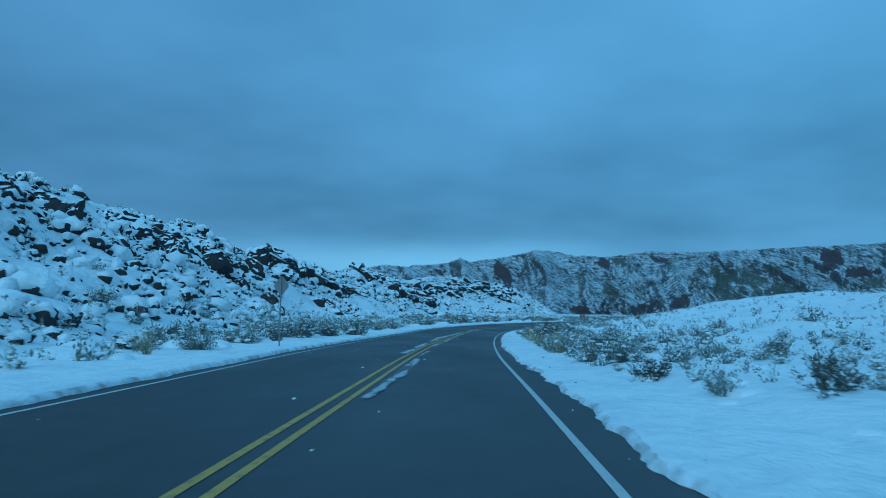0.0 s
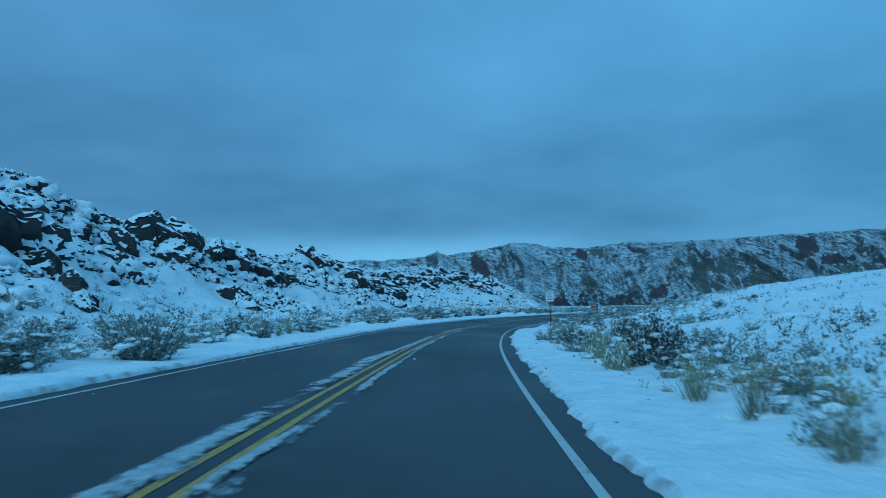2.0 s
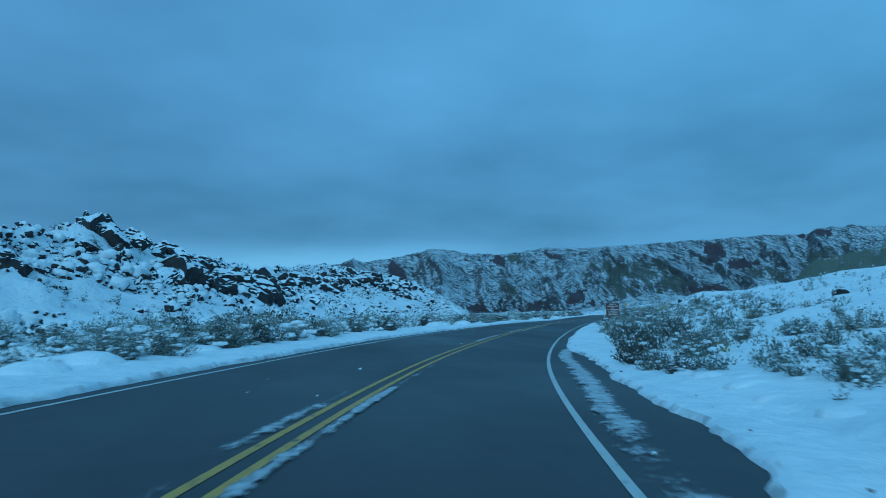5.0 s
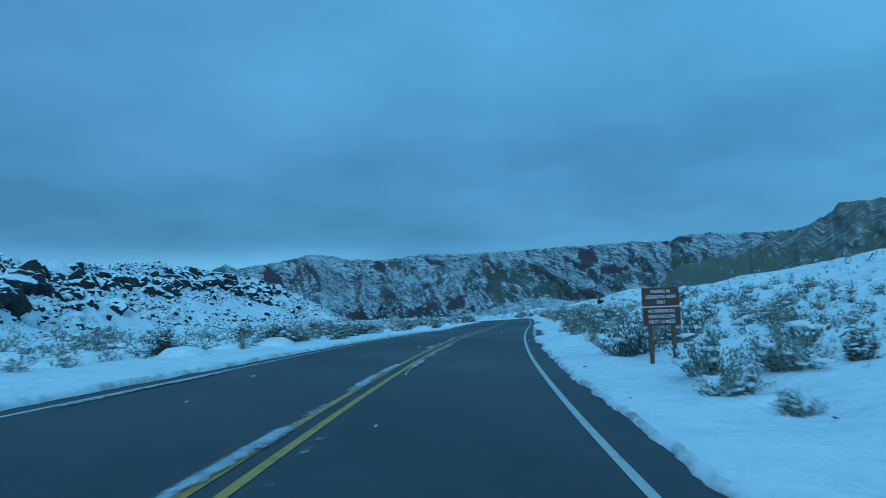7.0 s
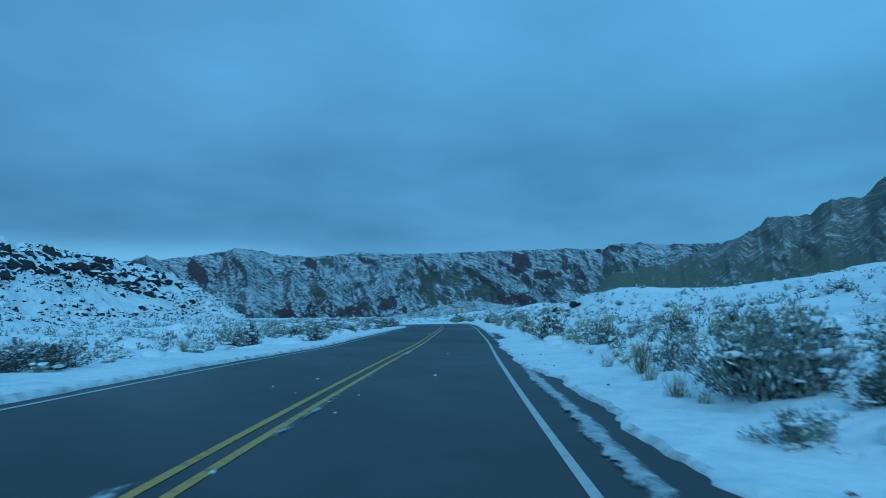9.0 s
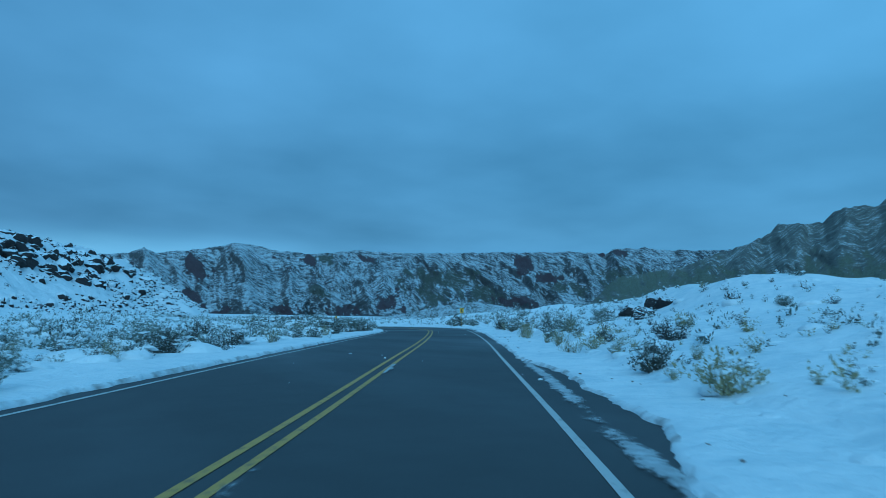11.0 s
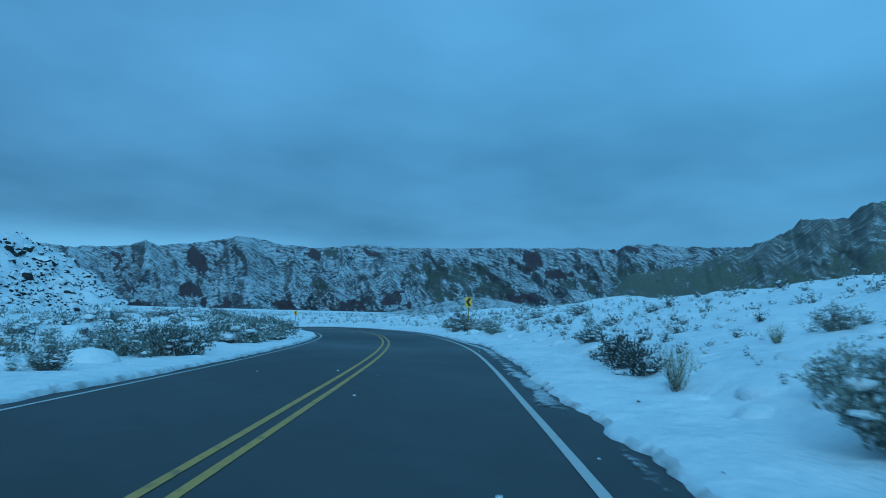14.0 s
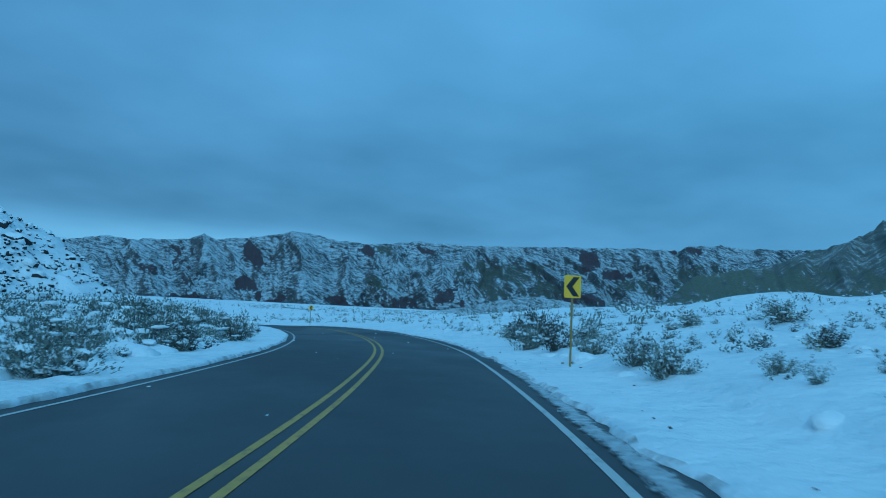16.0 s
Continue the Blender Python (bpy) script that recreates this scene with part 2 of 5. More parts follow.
def lava_material(name, lim):
    m, nt, b = material(name, 0.9)
    n = noise_node(nt, 2.2, 7, rough=0.65)
    info = nt.nodes.new("ShaderNodeObjectInfo")
    col = ramp_node(nt, n, [(0.3, (0.014, 0.013, 0.014)), (0.6, (0.045, 0.04, 0.038)), (0.8, (0.1, 0.085, 0.075))])
    col = mix_node(nt, sum_node(nt, info.outputs["Random"], 0.5, "MULTIPLY"), col, (0.03, 0.03, 0.034))
    # wind-blown snow stays on level faces
    up = sum_node(nt, sum_node(nt, normal_z(nt), 0.75, "MULTIPLY"), sum_node(nt, noise_node(nt, 1.3, 4, rough=0.6), 1.0, "MULTIPLY"))
    up = sum_node(nt, up, 0.2, "SUBTRACT")
    fac = ramp_node(nt, sum_node(nt, up, 0.7, "MULTIPLY"), [(lim, (0, 0, 0)), (lim + 0.1, (1, 1, 1))])
    nt.links.new(mix_node(nt, fac, col, (0.8, 0.82, 0.84)), b.inputs["Base Color"])
    bump_node(nt, b, n, 0.9, 0.12)
    return m


LAVA = lava_material("dark_lava", 0.8)
SNOWY_LAVA = lava_material("snow_plastered_lava", 0.55)


def asphalt_material():
    m, nt, b = material("damp_asphalt", 0.55)
    fine, mid, big = noise_node(nt, 70, 3), noise_node(nt, 1.4, 5), noise_node(nt, 0.16, 4, stretch=(1, 0.35, 1))
    col = ramp_node(nt, sum_node(nt, sum_node(nt, mid, 0.5, "MULTIPLY"), sum_node(nt, big, 0.5, "MULTIPLY")), [(0.32, (0.02, 0.021, 0.023)), (0.68, (0.046, 0.047, 0.049))])
    col = mix_node(nt, ramp_node(nt, fine, [(0.35, (0, 0, 0)), (0.75, (0.35, 0.35, 0.35))]), col, (0.09, 0.09, 0.09))
    b.inputs["Specular IOR Level"].default_value = 0.3
    nt.links.new(col, b.inputs["Base Color"])
    nt.links.new(ramp_node(nt, big, [(0.35, (0.42,) * 3), (0.65, (0.62,) * 3)]), b.inputs["Roughness"])
    bump_node(nt, b, fine, 0.25, 0.004)
    return m


ASPHALT = asphalt_material()


def paint_material(name, colour, wear=0.45, rough=0.6):
    m, nt, b = material(name, rough)
    n = noise_node(nt, 6.0, 6, rough=0.7)
    fac = ramp_node(nt, n, [(wear - 0.12, (1, 1, 1)), (wear + 0.06, (0, 0, 0))])
    nt.links.new(mix_node(nt, fac, colour, (0.07, 0.07, 0.07)), b.inputs["Base Color"])
    return m


YELLOW_LINE = paint_material("worn_yellow_paint", (0.42, 0.29, 0.05), 0.42)
WHITE_LINE = paint_material("worn_white_paint", (0.5, 0.5, 0.48), 0.38)


def plain(name, colour, rough=0.5, metal=0.0, spread=0.25, scale=8.0):
    m, nt, b = material(name, rough, metal)
    n = noise_node(nt, scale, 4)
    dark = tuple(c * (1 - spread) for c in colour)
    nt.links.new(ramp_node(nt, n, [(0.3, dark), (0.7, colour)]), b.inputs["Base Color"])
    return m


GALV = plain("galvanised_steel", (0.35, 0.35, 0.35), 0.45, 0.7)
SIGN_BACK = plain("bare_aluminium", (0.3, 0.29, 0.28), 0.5, 0.5, 0.2, 3)
SIGN_WHITE = plain("white_sheeting", (0.75, 0.75, 0.73), 0.45, 0, 0.08, 3)
SIGN_BLACK = plain("black_sheeting", (0.012, 0.012, 0.012), 0.5)
SIGN_YELLOW = plain("yellow_sheeting", (0.8, 0.5, 0.015), 0.4, 0, 0.06, 3)
SIGN_BROWN = plain("brown_sheeting", (0.085, 0.032, 0.02), 0.5, 0, 0.2, 3)
POST_WOOD = plain("weathered_wood", (0.13, 0.09, 0.06), 0.85, 0, 0.45, 14)
POST_RUST = plain("rusty_steel_post", (0.12, 0.075, 0.05), 0.7, 0.3, 0.4, 12)
POST_TAN = plain("ochre_steel_post", (0.3, 0.22, 0.06), 0.6, 0.1, 0.25, 12)


def foliage(name, dark, light, frost=0.2):
    m, nt, b = material(name, 0.85)
    info = nt.nodes.new("ShaderNodeObjectInfo")
    geo = nt.nodes.new("ShaderNodeNewGeometry")
    v = sum_node(nt, sum_node(nt, info.outputs["Random"], 0.5, "MULTIPLY"), sum_node(nt, geo.outputs["Random Per Island"], 0.5, "MULTIPLY"))
    col = ramp_node(nt, v, [(0.15, dark), (0.85, light)])
    # some leaves carry rime
    rime = ramp_node(nt, geo.outputs["Random Per Island"], [(1 - frost - 0.01, (0, 0, 0)), (1 - frost + 0.01, (1, 1, 1))])
    nt.links.new(mix_node(nt, rime, col, (0.74, 0.77, 0.8)), b.inputs["Base Color"])
    return m


SAGE = foliage("sage_leaves", (0.1, 0.118, 0.104), (0.29, 0.315, 0.275), 0.1)
DARK_LEAF = foliage("dark_leaves", (0.045, 0.05, 0.047), (0.11, 0.12, 0.105), 0.1)
STRAW = foliage("dry_straw", (0.18, 0.175, 0.095), (0.36, 0.34, 0.19), 0.15)
TWIG = foliage("grey_twigs", (0.04, 0.036, 0.032), (0.13, 0.12, 0.105), 0.05)


def mountain_material(name, rock_lo, rock_hi, cliff, brush, cover, size=1.0, speckle=1.0, run=0.3):
    """Bedded rock with snow on its ledges. The mesh says where beds run (bed), where cliffs are bare and where brush grows."""
    m, nt, b = material(name, 0.9)
    obj = nt.nodes.new("ShaderNodeTexCoord").outputs["Object"]

    def field(key, socket):
        n = nt.nodes.new("ShaderNodeAttribute")
        n.attribute_name = key
        return n.outputs[socket]

    bed, bare, green = field("bed", "Vector"), field("bare", "Fac"), field("green", "Fac")
    ledge = noise_node(nt, 0.17 / size, 5, bed, 0.65, (run, 1.0, 0.1))
    broad = noise_node(nt, 0.03 / size, 4, bed, 0.6, (0.5, 1.0, 0.3))
    fine = noise_node(nt, 0.22 / size, 5, obj, 0.75)
    rock = ramp_node(nt, sum_node(nt, sum_node(nt, ledge, 0.5, "MULTIPLY"), sum_node(nt, broad, 0.5, "MULTIPLY")), [(0.38, rock_lo), (0.62, rock_hi)])
    bare = sum_node(nt, sum_node(nt, bare, 0.6, "MULTIPLY"), sum_node(nt, sum_node(nt, fine, 0.55, "MULTIPLY"), sum_node(nt, ledge, 0.55, "MULTIPLY")))
    bare = ramp_node(nt, sum_node(nt, bare, 0.55, "SUBTRACT"), [(0.18, (0, 0, 0)), (0.5, (1, 1, 1))])
    rock = mix_node(nt, green, rock, mix_node(nt, ramp_node(nt, fine, [(0.35, (0, 0, 0)), (0.65, (1, 1, 1))]), tuple(c * 0.6 for c in brush), brush))
    rock = mix_node(nt, bare, rock, cliff)
    score = sum_node(nt, sum_node(nt, ledge, 0.45, "MULTIPLY"), sum_node(nt, fine, 0.6 * speckle, "MULTIPLY"))
    score = sum_node(nt, sum_node(nt, score, sum_node(nt, broad, 0.2, "MULTIPLY")), sum_node(nt, normal_z(nt), 0.13, "MULTIPLY"))
    # more snow on east-turned faces: relief shading of the spurs put into the colour
    g, sx = nt.nodes.new("ShaderNodeNewGeometry"), nt.nodes.new("ShaderNodeSeparateXYZ")
    nt.links.new(g.outputs["Normal"], sx.inputs[0])
    score = sum_node(nt, score, sum_node(nt, sx.outputs[0], 0.04, "MULTIPLY"))
    score = sum_node(nt, score, sum_node(nt, sum_node(nt, bare, 0.16, "MULTIPLY"), sum_node(nt, green, 0.1, "MULTIPLY")), "SUBTRACT")
    score = sum_node(nt, score, 0.6, "MULTIPLY")
    lim = (0.733 + 0.3 * (speckle - 1) - 0.25 * (cover - 0.5)) * 0.6
    fac = ramp_node(nt, score, [(lim - 0.03, (0, 0, 0)), (lim + 0.03, (1, 1, 1))])
    nt.links.new(mix_node(nt, fac, rock, (0.72, 0.75, 0.78)), b.inputs["Base Color"])
    bump_node(nt, b, sum_node(nt, ledge, sum_node(nt, fine, 0.7, "MULTIPLY")), 0.9, 9 * size)
    return m


FAR_ROCK = mountain_material("snowy_red_sandstone", (0.055, 0.057, 0.062), (0.15, 0.147, 0.147), (0.075, 0.05, 0.058), (0.14, 0.147, 0.115), 0.46)
OLIVE_ROCK = mountain_material("brushy_sandstone", (0.1, 0.104, 0.097), (0.25, 0.248, 0.215), (0.06, 0.055, 0.05), (0.2, 0.21, 0.145), 0.2, 0.7, 1.0, 0.14)
BRUSHY = mountain_material("snowy_brush_knoll", (0.05, 0.05, 0.035), (0.11, 0.1, 0.07), (0.07, 0.06, 0.05), (0.1, 0.1, 0.06), 0.55, 0.35, 1.3)

# ---- the road's line: centre points 16 m apart, with height and bank (degrees, left side low is positive) ----
ROAD_XY = [
    (-4.5, -99.9), (-4.1, -83.9), (-3.7, -67.9), (-3.3, -51.9), (-3.0, -35.9), (-2.6, -19.9), (-2.2, -3.9), (-1.7, 12.0),
    (-1.1, 28.0), (-0.1, 44.0), (1.4, 59.9), (3.8, 75.7), (7.5, 91.3), (12.5, 106.5), (18.4, 121.4), (24.9, 136.0),
    (31.8, 150.4), (38.9, 164.8), (45.8, 179.2), (52.7, 193.7), (59.2, 208.2), (65.4, 223.0), (70.7, 238.1), (75.0, 253.5),
    (77.6, 269.3), (78.4, 285.2), (77.2, 301.2), (74.3, 316.9), (69.5, 332.2), (62.9, 346.7), (54.7, 360.5), (45.1, 373.3),
    (35.0, 385.7), (24.3, 397.6), (13.2, 409.1), (1.6, 420.1), (-10.5, 430.6), (-23.0, 440.6),
]
ROAD_Z = [
    -0.02, -0.02, -0.02, -0.02, -0.02, -0.02, -0.02, -0.02, -0.05, -0.07, -0.01, 0.11, 0.2, 0.34, 0.52, 0.71, 0.84, 0.95, 1.13,
    1.3, 1.42, 1.49, 1.43, 1.37, 1.3, 1.2, 0.95, 0.45, -0.05, -0.3, -0.4, -0.4, -0.4, -0.4, -0.4, -0.4, -0.4, -0.4,
]
ROAD_BANK = [
    0.0, 0.0, 0.0, 0.0, 0.0, 0.0, 0.0, 0.3, -0.5, -0.7, -0.7, -1.4, -1.8, -2.3, -1.3, -0.6, 0.0, 1.2, 1.1,
    1.3, 2.0, 2.8, 2.7, 2.6, 2.5, 2.4, 2.3, 2.2, 2.2, 2.1, 2.0, 2.0, 1.9, 1.8, 1.8, 1.7, 1.7, 1.7,
]


def spline(values, u):
    v = np.asarray(values, float)
    i = np.clip(np.floor(u).astype(int), 0, len(v) - 2)
    f = np.clip(u - i, 0, 1)
    f = f if v.ndim == 1 else f[:, None]
    p0, p1, p2, p3 = v[np.maximum(i - 1, 0)], v[i], v[i + 1], v[np.minimum(i + 2, len(v) - 1)]
    return 0.5 * (2 * p1 + (p2 - p0) * f + (2 * p0 - 5 * p1 + 4 * p2 - p3) * f**2 + (3 * p1 - p0 - 3 * p2 + p3) * f**3)


STEP = 0.5
SU = np.arange(0, len(ROAD_XY) - 1 + 1e-6, STEP / 16)
SXY, SZ, SB = spline(ROAD_XY, SU), spline(ROAD_Z, SU), np.tan(np.radians(spline(ROAD_BANK, SU)))
TAN = np.gradient(SXY, axis=0)
TAN /= np.linalg.norm(TAN, axis=1)[:, None]
RIGHT = np.stack([TAN[:, 1], -TAN[:, 0]], 1)
SLEN = np.arange(len(SU)) * STEP - 104.0  # along the road; 0 is near the start of the drive
LEFT_LINE, RIGHT_LINE = -4.3, 3.32


def on_road(s, lat):
    """World places at a distance along the road and a lateral offset."""
    i = (np.asarray(s, float) + 104.0) / STEP
    k = np.arange(len(SU))
    pick = lambda a: np.interp(i, k, a)
    x = pick(SXY[:, 0]) + pick(RIGHT[:, 0]) * lat
    y = pick(SXY[:, 1]) + pick(RIGHT[:, 1]) * lat
    return x, y, pick(SZ) + np.clip(lat, -8, 8) * pick(SB)


def road_coords(x, y):
    """The nearest place on the road: length along, lateral offset, height, cross slope."""
    x, y = np.ravel(x).astype(float), np.ravel(y).astype(float)
    best, idx = np.full(len(x), 1e18), np.zeros(len(x), int)
    for k in range(0, len(SXY), 4):
        d = (x - SXY[k, 0]) ** 2 + (y - SXY[k, 1]) ** 2
        m = d < best
        best[m], idx[m] = d[m], k
    for k in (-2, -1, 1, 2):
        j = np.clip(idx + k, 0, len(SXY) - 1)
        d = (x - SXY[j, 0]) ** 2 + (y - SXY[j, 1]) ** 2
        m = d < best
        best[m], idx[m] = d[m], j[m]
    dx, dy = x - SXY[idx, 0], y - SXY[idx, 1]
    lat = dx * RIGHT[idx, 0] + dy * RIGHT[idx, 1]
    lat = np.where(np.abs(lat) < 1e-6, 1e-6, lat)
    lat = np.sign(lat) * np.sqrt(best)
    return SLEN[idx], lat, SZ[idx], SB[idx]


# ---- the lie of the land ----
HILL_Y = [-110, -40, 0, 40, 71, 91, 106, 128, 152, 180, 223, 250, 291, 334, 352, 372, 390, 410]
HILL_X = [-37, -36, -35, -34, -33, -32, -29.5, -22.5, -17.5, -16, -11, -8, 4, 25.5, 38, 52, 62, 68]
HILL_H = [12.2, 12.2, 12.0, 11.9, 11.6, 11.0, 10.0, 8.0, 9.6, 10.0, 11, 12.4, 16.5, 18, 15.3, 10, 4.5, 0]
RISE_S = [-100, 0, 50, 90, 125, 150, 172, 184, 196, 206, 214, 226, 245, 280, 304, 330, 420]
RISE_H = [3.6, 3.4, 3.6, 4.5, 5.1, 4.7, 3.7, 2.8, 2.2, 2.3, 2.9, 3.5, 3.8, 3.8, 3.0, 2.4, 2.6]
RISE_W = [38, 38, 36, 34, 32, 28, 22, 16, 13, 13, 15, 19, 23, 27, 30, 32, 34]


def hill_part(x, y):
    """Height of the lava hill, and how far from its crest (0) to its foot (1) a place lies."""
    hx, hz = np.interp(y, HILL_Y, HILL_X), np.interp(y, HILL_Y, HILL_H)
    w = 1.75 * hz + 2.0 + 12.0 * smooth(318, 348, y)
    t = np.clip((x - hx) / w, 0, 1)
    up = hz * (1 - t) ** 1.15 * (1 - 0.25 * smooth(0, 1, t))
    behind = np.clip(hx - x, 0, 60)
    up = np.where(x < hx, hz * (1 - 0.010 * behind), up)
    return up, np.where(x < hx, -behind / 20, t)


def land(x, y, detail=True):
    shape = np.shape(x)
    x, y = np.ravel(x).astype(float), np.ravel(y).astype(float)
    s, lat, zr, bank = road_coords(x, y)
    base = zr + np.clip(lat, -8, 8) * bank
    rise_h, rise_w = np.interp(s, RISE_S, RISE_H), np.interp(s, RISE_S, RISE_W)
    d = np.maximum(lat - 5.0, 0)
    near = np.abs(lat)
    right = rise_h * (0.75 * np.clip(d / rise_w, 0, 1) ** 1.1 + 0.25 * smooth(0, 1, d / rise_w)) + 0.16 * smooth(0, 1.5, d)
    right = right + 1.0 * smooth(12.6, 16.0, lat) * smooth(190, 201, s) * smooth(221, 209, s)
    left = 0.14 * smooth(5.2, 6.5, -lat) + 0.012 * np.maximum(-lat - 6, 0).clip(0, 40)
    left = left + 0.85 * smooth(7.0, 13.0, -lat) * smooth(238, 266, s) * smooth(362, 335, s)
    hill, t = hill_part(x, y)
    hill = hill * smooth(5.5, 13, -lat) * (lat < 0)
    z = base + np.where(lat > 0, right, np.maximum(left, 0) + hill)
    # the valley floor climbs gently towards the ranges
    away = np.hypot(x - 40, y - 150)
    z = z + 0.0085 * np.maximum(near - 60, 0) * smooth(120, 500, away)
    if detail:
        off = smooth(5.0, 8.0, near)
        z = z + off * ((fbm(x * 0.12, y * 0.12, 3, 5) - 0.5) * 1.1 * smooth(8, 20, near) + (fbm(x * 0.55, y * 0.55, 3, 9) - 0.5) * 0.5 * smooth(6, 11, near) + (fbm(x * 0.62, y * 0.62, 2, 19) - 0.5) * 0.2)
        on = smooth(0.3, 2.5, hill) * (lat < 0)
        z = z + on * ((fbm(x * 0.7, y * 0.7, 2, 37) - 0.5) * 0.9 + (fbm(x * 0.22, y * 0.22, 3, 31) - 0.5) * 2.6 + (np.abs(fbm(x * 0.7, y * 0.7, 3, 41) - 0.5)) * -1.6 + 0.25)
    return (z - 0.25 * smooth(6.2, 5.2, near)).reshape(shape)


def spread_axis(lo, hi, step, reach, growth=1.16):
    a = list(np.arange(lo, hi + step, step))
    d = step
    while a[-1] < reach:
        d *= growth
        a.append(a[-1] + d)
    d = step
    while a[0] > -reach:
        d *= growth
        a.insert(0, a[0] - d)
    return np.array(a)


gx, gy = spread_axis(-46, 112, 0.65, 4200), spread_axis(-30, 340, 0.65, 4200)
GX, GY = np.meshgrid(gx, gy, indexing="ij")
GZ = land(GX, GY)
gverts = np.stack([GX, GY, GZ], -1).reshape(-1, 3)
gfaces = grid_faces(len(gx), len(gy))[:, ::-1]
cx, cy = gverts[gfaces].mean(1)[:, 0], gverts[gfaces].mean(1)[:, 1]
hh, ht = hill_part(cx, cy)
_, clat, _, _ = road_coords(cx, cy)
is_hill = (hh > 1.0) & (clat < -9) & (cx > -140)
ground = new("ground", mesh_of("ground", gverts, gfaces, (SNOW, HILL), is_hill.astype(int)))
tagged(ground, "open desert ground under fresh snow, rising to a lava hill", "ground", kind="structure")


# ---- the road ----
def ribbon(s0, s1, step, lats, lift, mat, name):
    s = np.arange(s0, s1 + 1e-6, step)
    cols = []
    for k, lat in enumerate(lats):
        l = lat(s) if callable(lat) else np.full(len(s), float(lat))
        x, y, z = on_road(s, l)
        up = lift[k](s) if callable(lift[k]) else lift[k]
        cols.append(np.stack([x, y, z + up], -1))
    v = np.stack(cols, 1)
    return mesh_of(name, v.reshape(-1, 3), grid_faces(*v.shape[:2])[:, ::-1], (mat,))


S0, S1 = -100.0, 470.0


def right_edge(s):
    return RIGHT_LINE + 0.5 + 0.75 * bare(s) + 0.36 * (fbm(s * 0.09, s * 0 + 3, 2, 3) - 0.5) + 0.3 * (fbm(s * 0.7, s * 0, 4, 7, 0.62) - 0.5) + 0.16 * (fbm(s * 2.3, s * 0, 3, 8, 0.7) - 0.5)


def bare(s):
    """Stretches where the plough left a bare strip outside a ridge of slush."""
    return smooth(74, 79, s) * smooth(99, 93, s) + 0.7 * smooth(136, 139, s) * smooth(152, 148, s) + 0.65 * smooth(168, 171, s) * smooth(184, 179, s) + 0.12 * smooth(222, 228, s) * smooth(268, 258, s)


def left_edge(s):
    return LEFT_LINE - 0.42 - 0.25 * (fbm(s * 0.6, s * 0, 3, 12) - 0.5) - 0.12 * (fbm(s * 1.9, s * 0, 2, 13) - 0.5)


road = new("road", ribbon(S0, S1, 1.0, [-6.4, -4.6, -3, -1.5, 0, 1.5, 3, 4.6, 6.4], [0.0] * 9, ASPHALT, "road"))
tagged(road, "damp dark two-lane asphalt road cleared of snow", "road", kind="structure")
for lat, mat, name, label, half in (
    (-0.15, YELLOW_LINE, "road_line_yellow", "worn solid yellow centre line", 0.055),
    (0.15, YELLOW_LINE, "road_line_yellow", "worn solid yellow centre line", 0.055),
    (LEFT_LINE, WHITE_LINE, "road_line_white", "worn white edge line", 0.055),
    (RIGHT_LINE, WHITE_LINE, "road_line_white", "worn white edge line", 0.05),
):
    line = new(name, ribbon(S0, S1, 1.0, [lat - half, lat + half], [0.006, 0.006], mat, name))
    tagged(line, label, "road marking", kind="structure")


def verge(edge, side, name):
    """The ploughed snow beside the road: a ragged lip, then a soft bank that runs into the ground."""
    outs = [0.0, 0.03, 0.1, 0.22, 0.45, 0.8, 1.3, 1.9, 2.6, 3.4, 4.4]
    s = np.r_[np.arange(S0, -5, 0.5), np.arange(-5, 330, 0.17)]
    e = edge(s)
    cols = []
    for k, o in enumerate(outs):
        l = e + side * o
        x, y, z = on_road(s, l)
        lip = (0.05 if side > 0 else 0.1) + 0.08 * fbm(s * 0.25, s * 0 + 5, 2, 21)
        h = (0.0, 0.45, 0.8, 1.0, 1.1, 1.1, 1.1, 1.1, 1.1, 1.1, 1.1)[k] * lip
        h = h + (0 if k < 2 else 1) * (fbm(s * 1.8, l * 1.8, 3, 25) - 0.5) * (0.06 if k < 5 else 0.2)
        top = z + np.maximum(h, 0.0) + 0.004
        g = land(x, y)
        f = smooth(1.2, 4.2, o)
        cols.append(np.stack([x, y, top * (1 - f) + (g + (0.03 if k < len(outs) - 1 else -0.06)) * f], -1))
    v = np.stack(cols, 1)
    f = grid_faces(*v.shape[:2])
    f = f[:, ::-1] if side > 0 else f
    ix = (np.arange(len(f)) % (len(outs) - 1)) < 2
    ob = new(name, mesh_of(name, v.reshape(-1, 3), f, (SNOW, SLUSH), ix.astype(int)))
    return tagged(ob, "ploughed snow bank along the road's edge", "snow bank", kind="structure")


verge(right_edge, 1, "snow_verge_right")
verge(left_edge, -1, "snow_verge_left")


# ---- far ranges: skyline as bearing (degrees east of north) and rise ----
SKY_AZ = [-45, -30, -20, -10, -8.6, -6.4, -4.4, -0.6, 0.4, 1.2, 4.4, 6.1, 7.4, 8.3, 10.5, 13.6, 15.4, 16.8, 20, 25.6, 34, 36.7, 37.1, 39.7, 40.6, 44, 50, 58, 64]
SKY_EL = [0.05, 0.055, 0.06, 0.068, 0.07, 0.08, 0.078, 0.083, 0.091, 0.086, 0.093, 0.101, 0.104, 0.102, 0.095, 0.093, 0.097, 0.1, 0.098, 0.1, 0.102, 0.1, 0.105, 0.107, 0.103, 0.103, 0.1, 0.09, 0.06]
HILLR_AZ = [33, 35.5, 37, 41.9, 44, 46.5, 48.1, 48.7, 51.6, 52.2, 52.9, 55, 56.2, 57.5, 60, 66, 75, 90, 120]
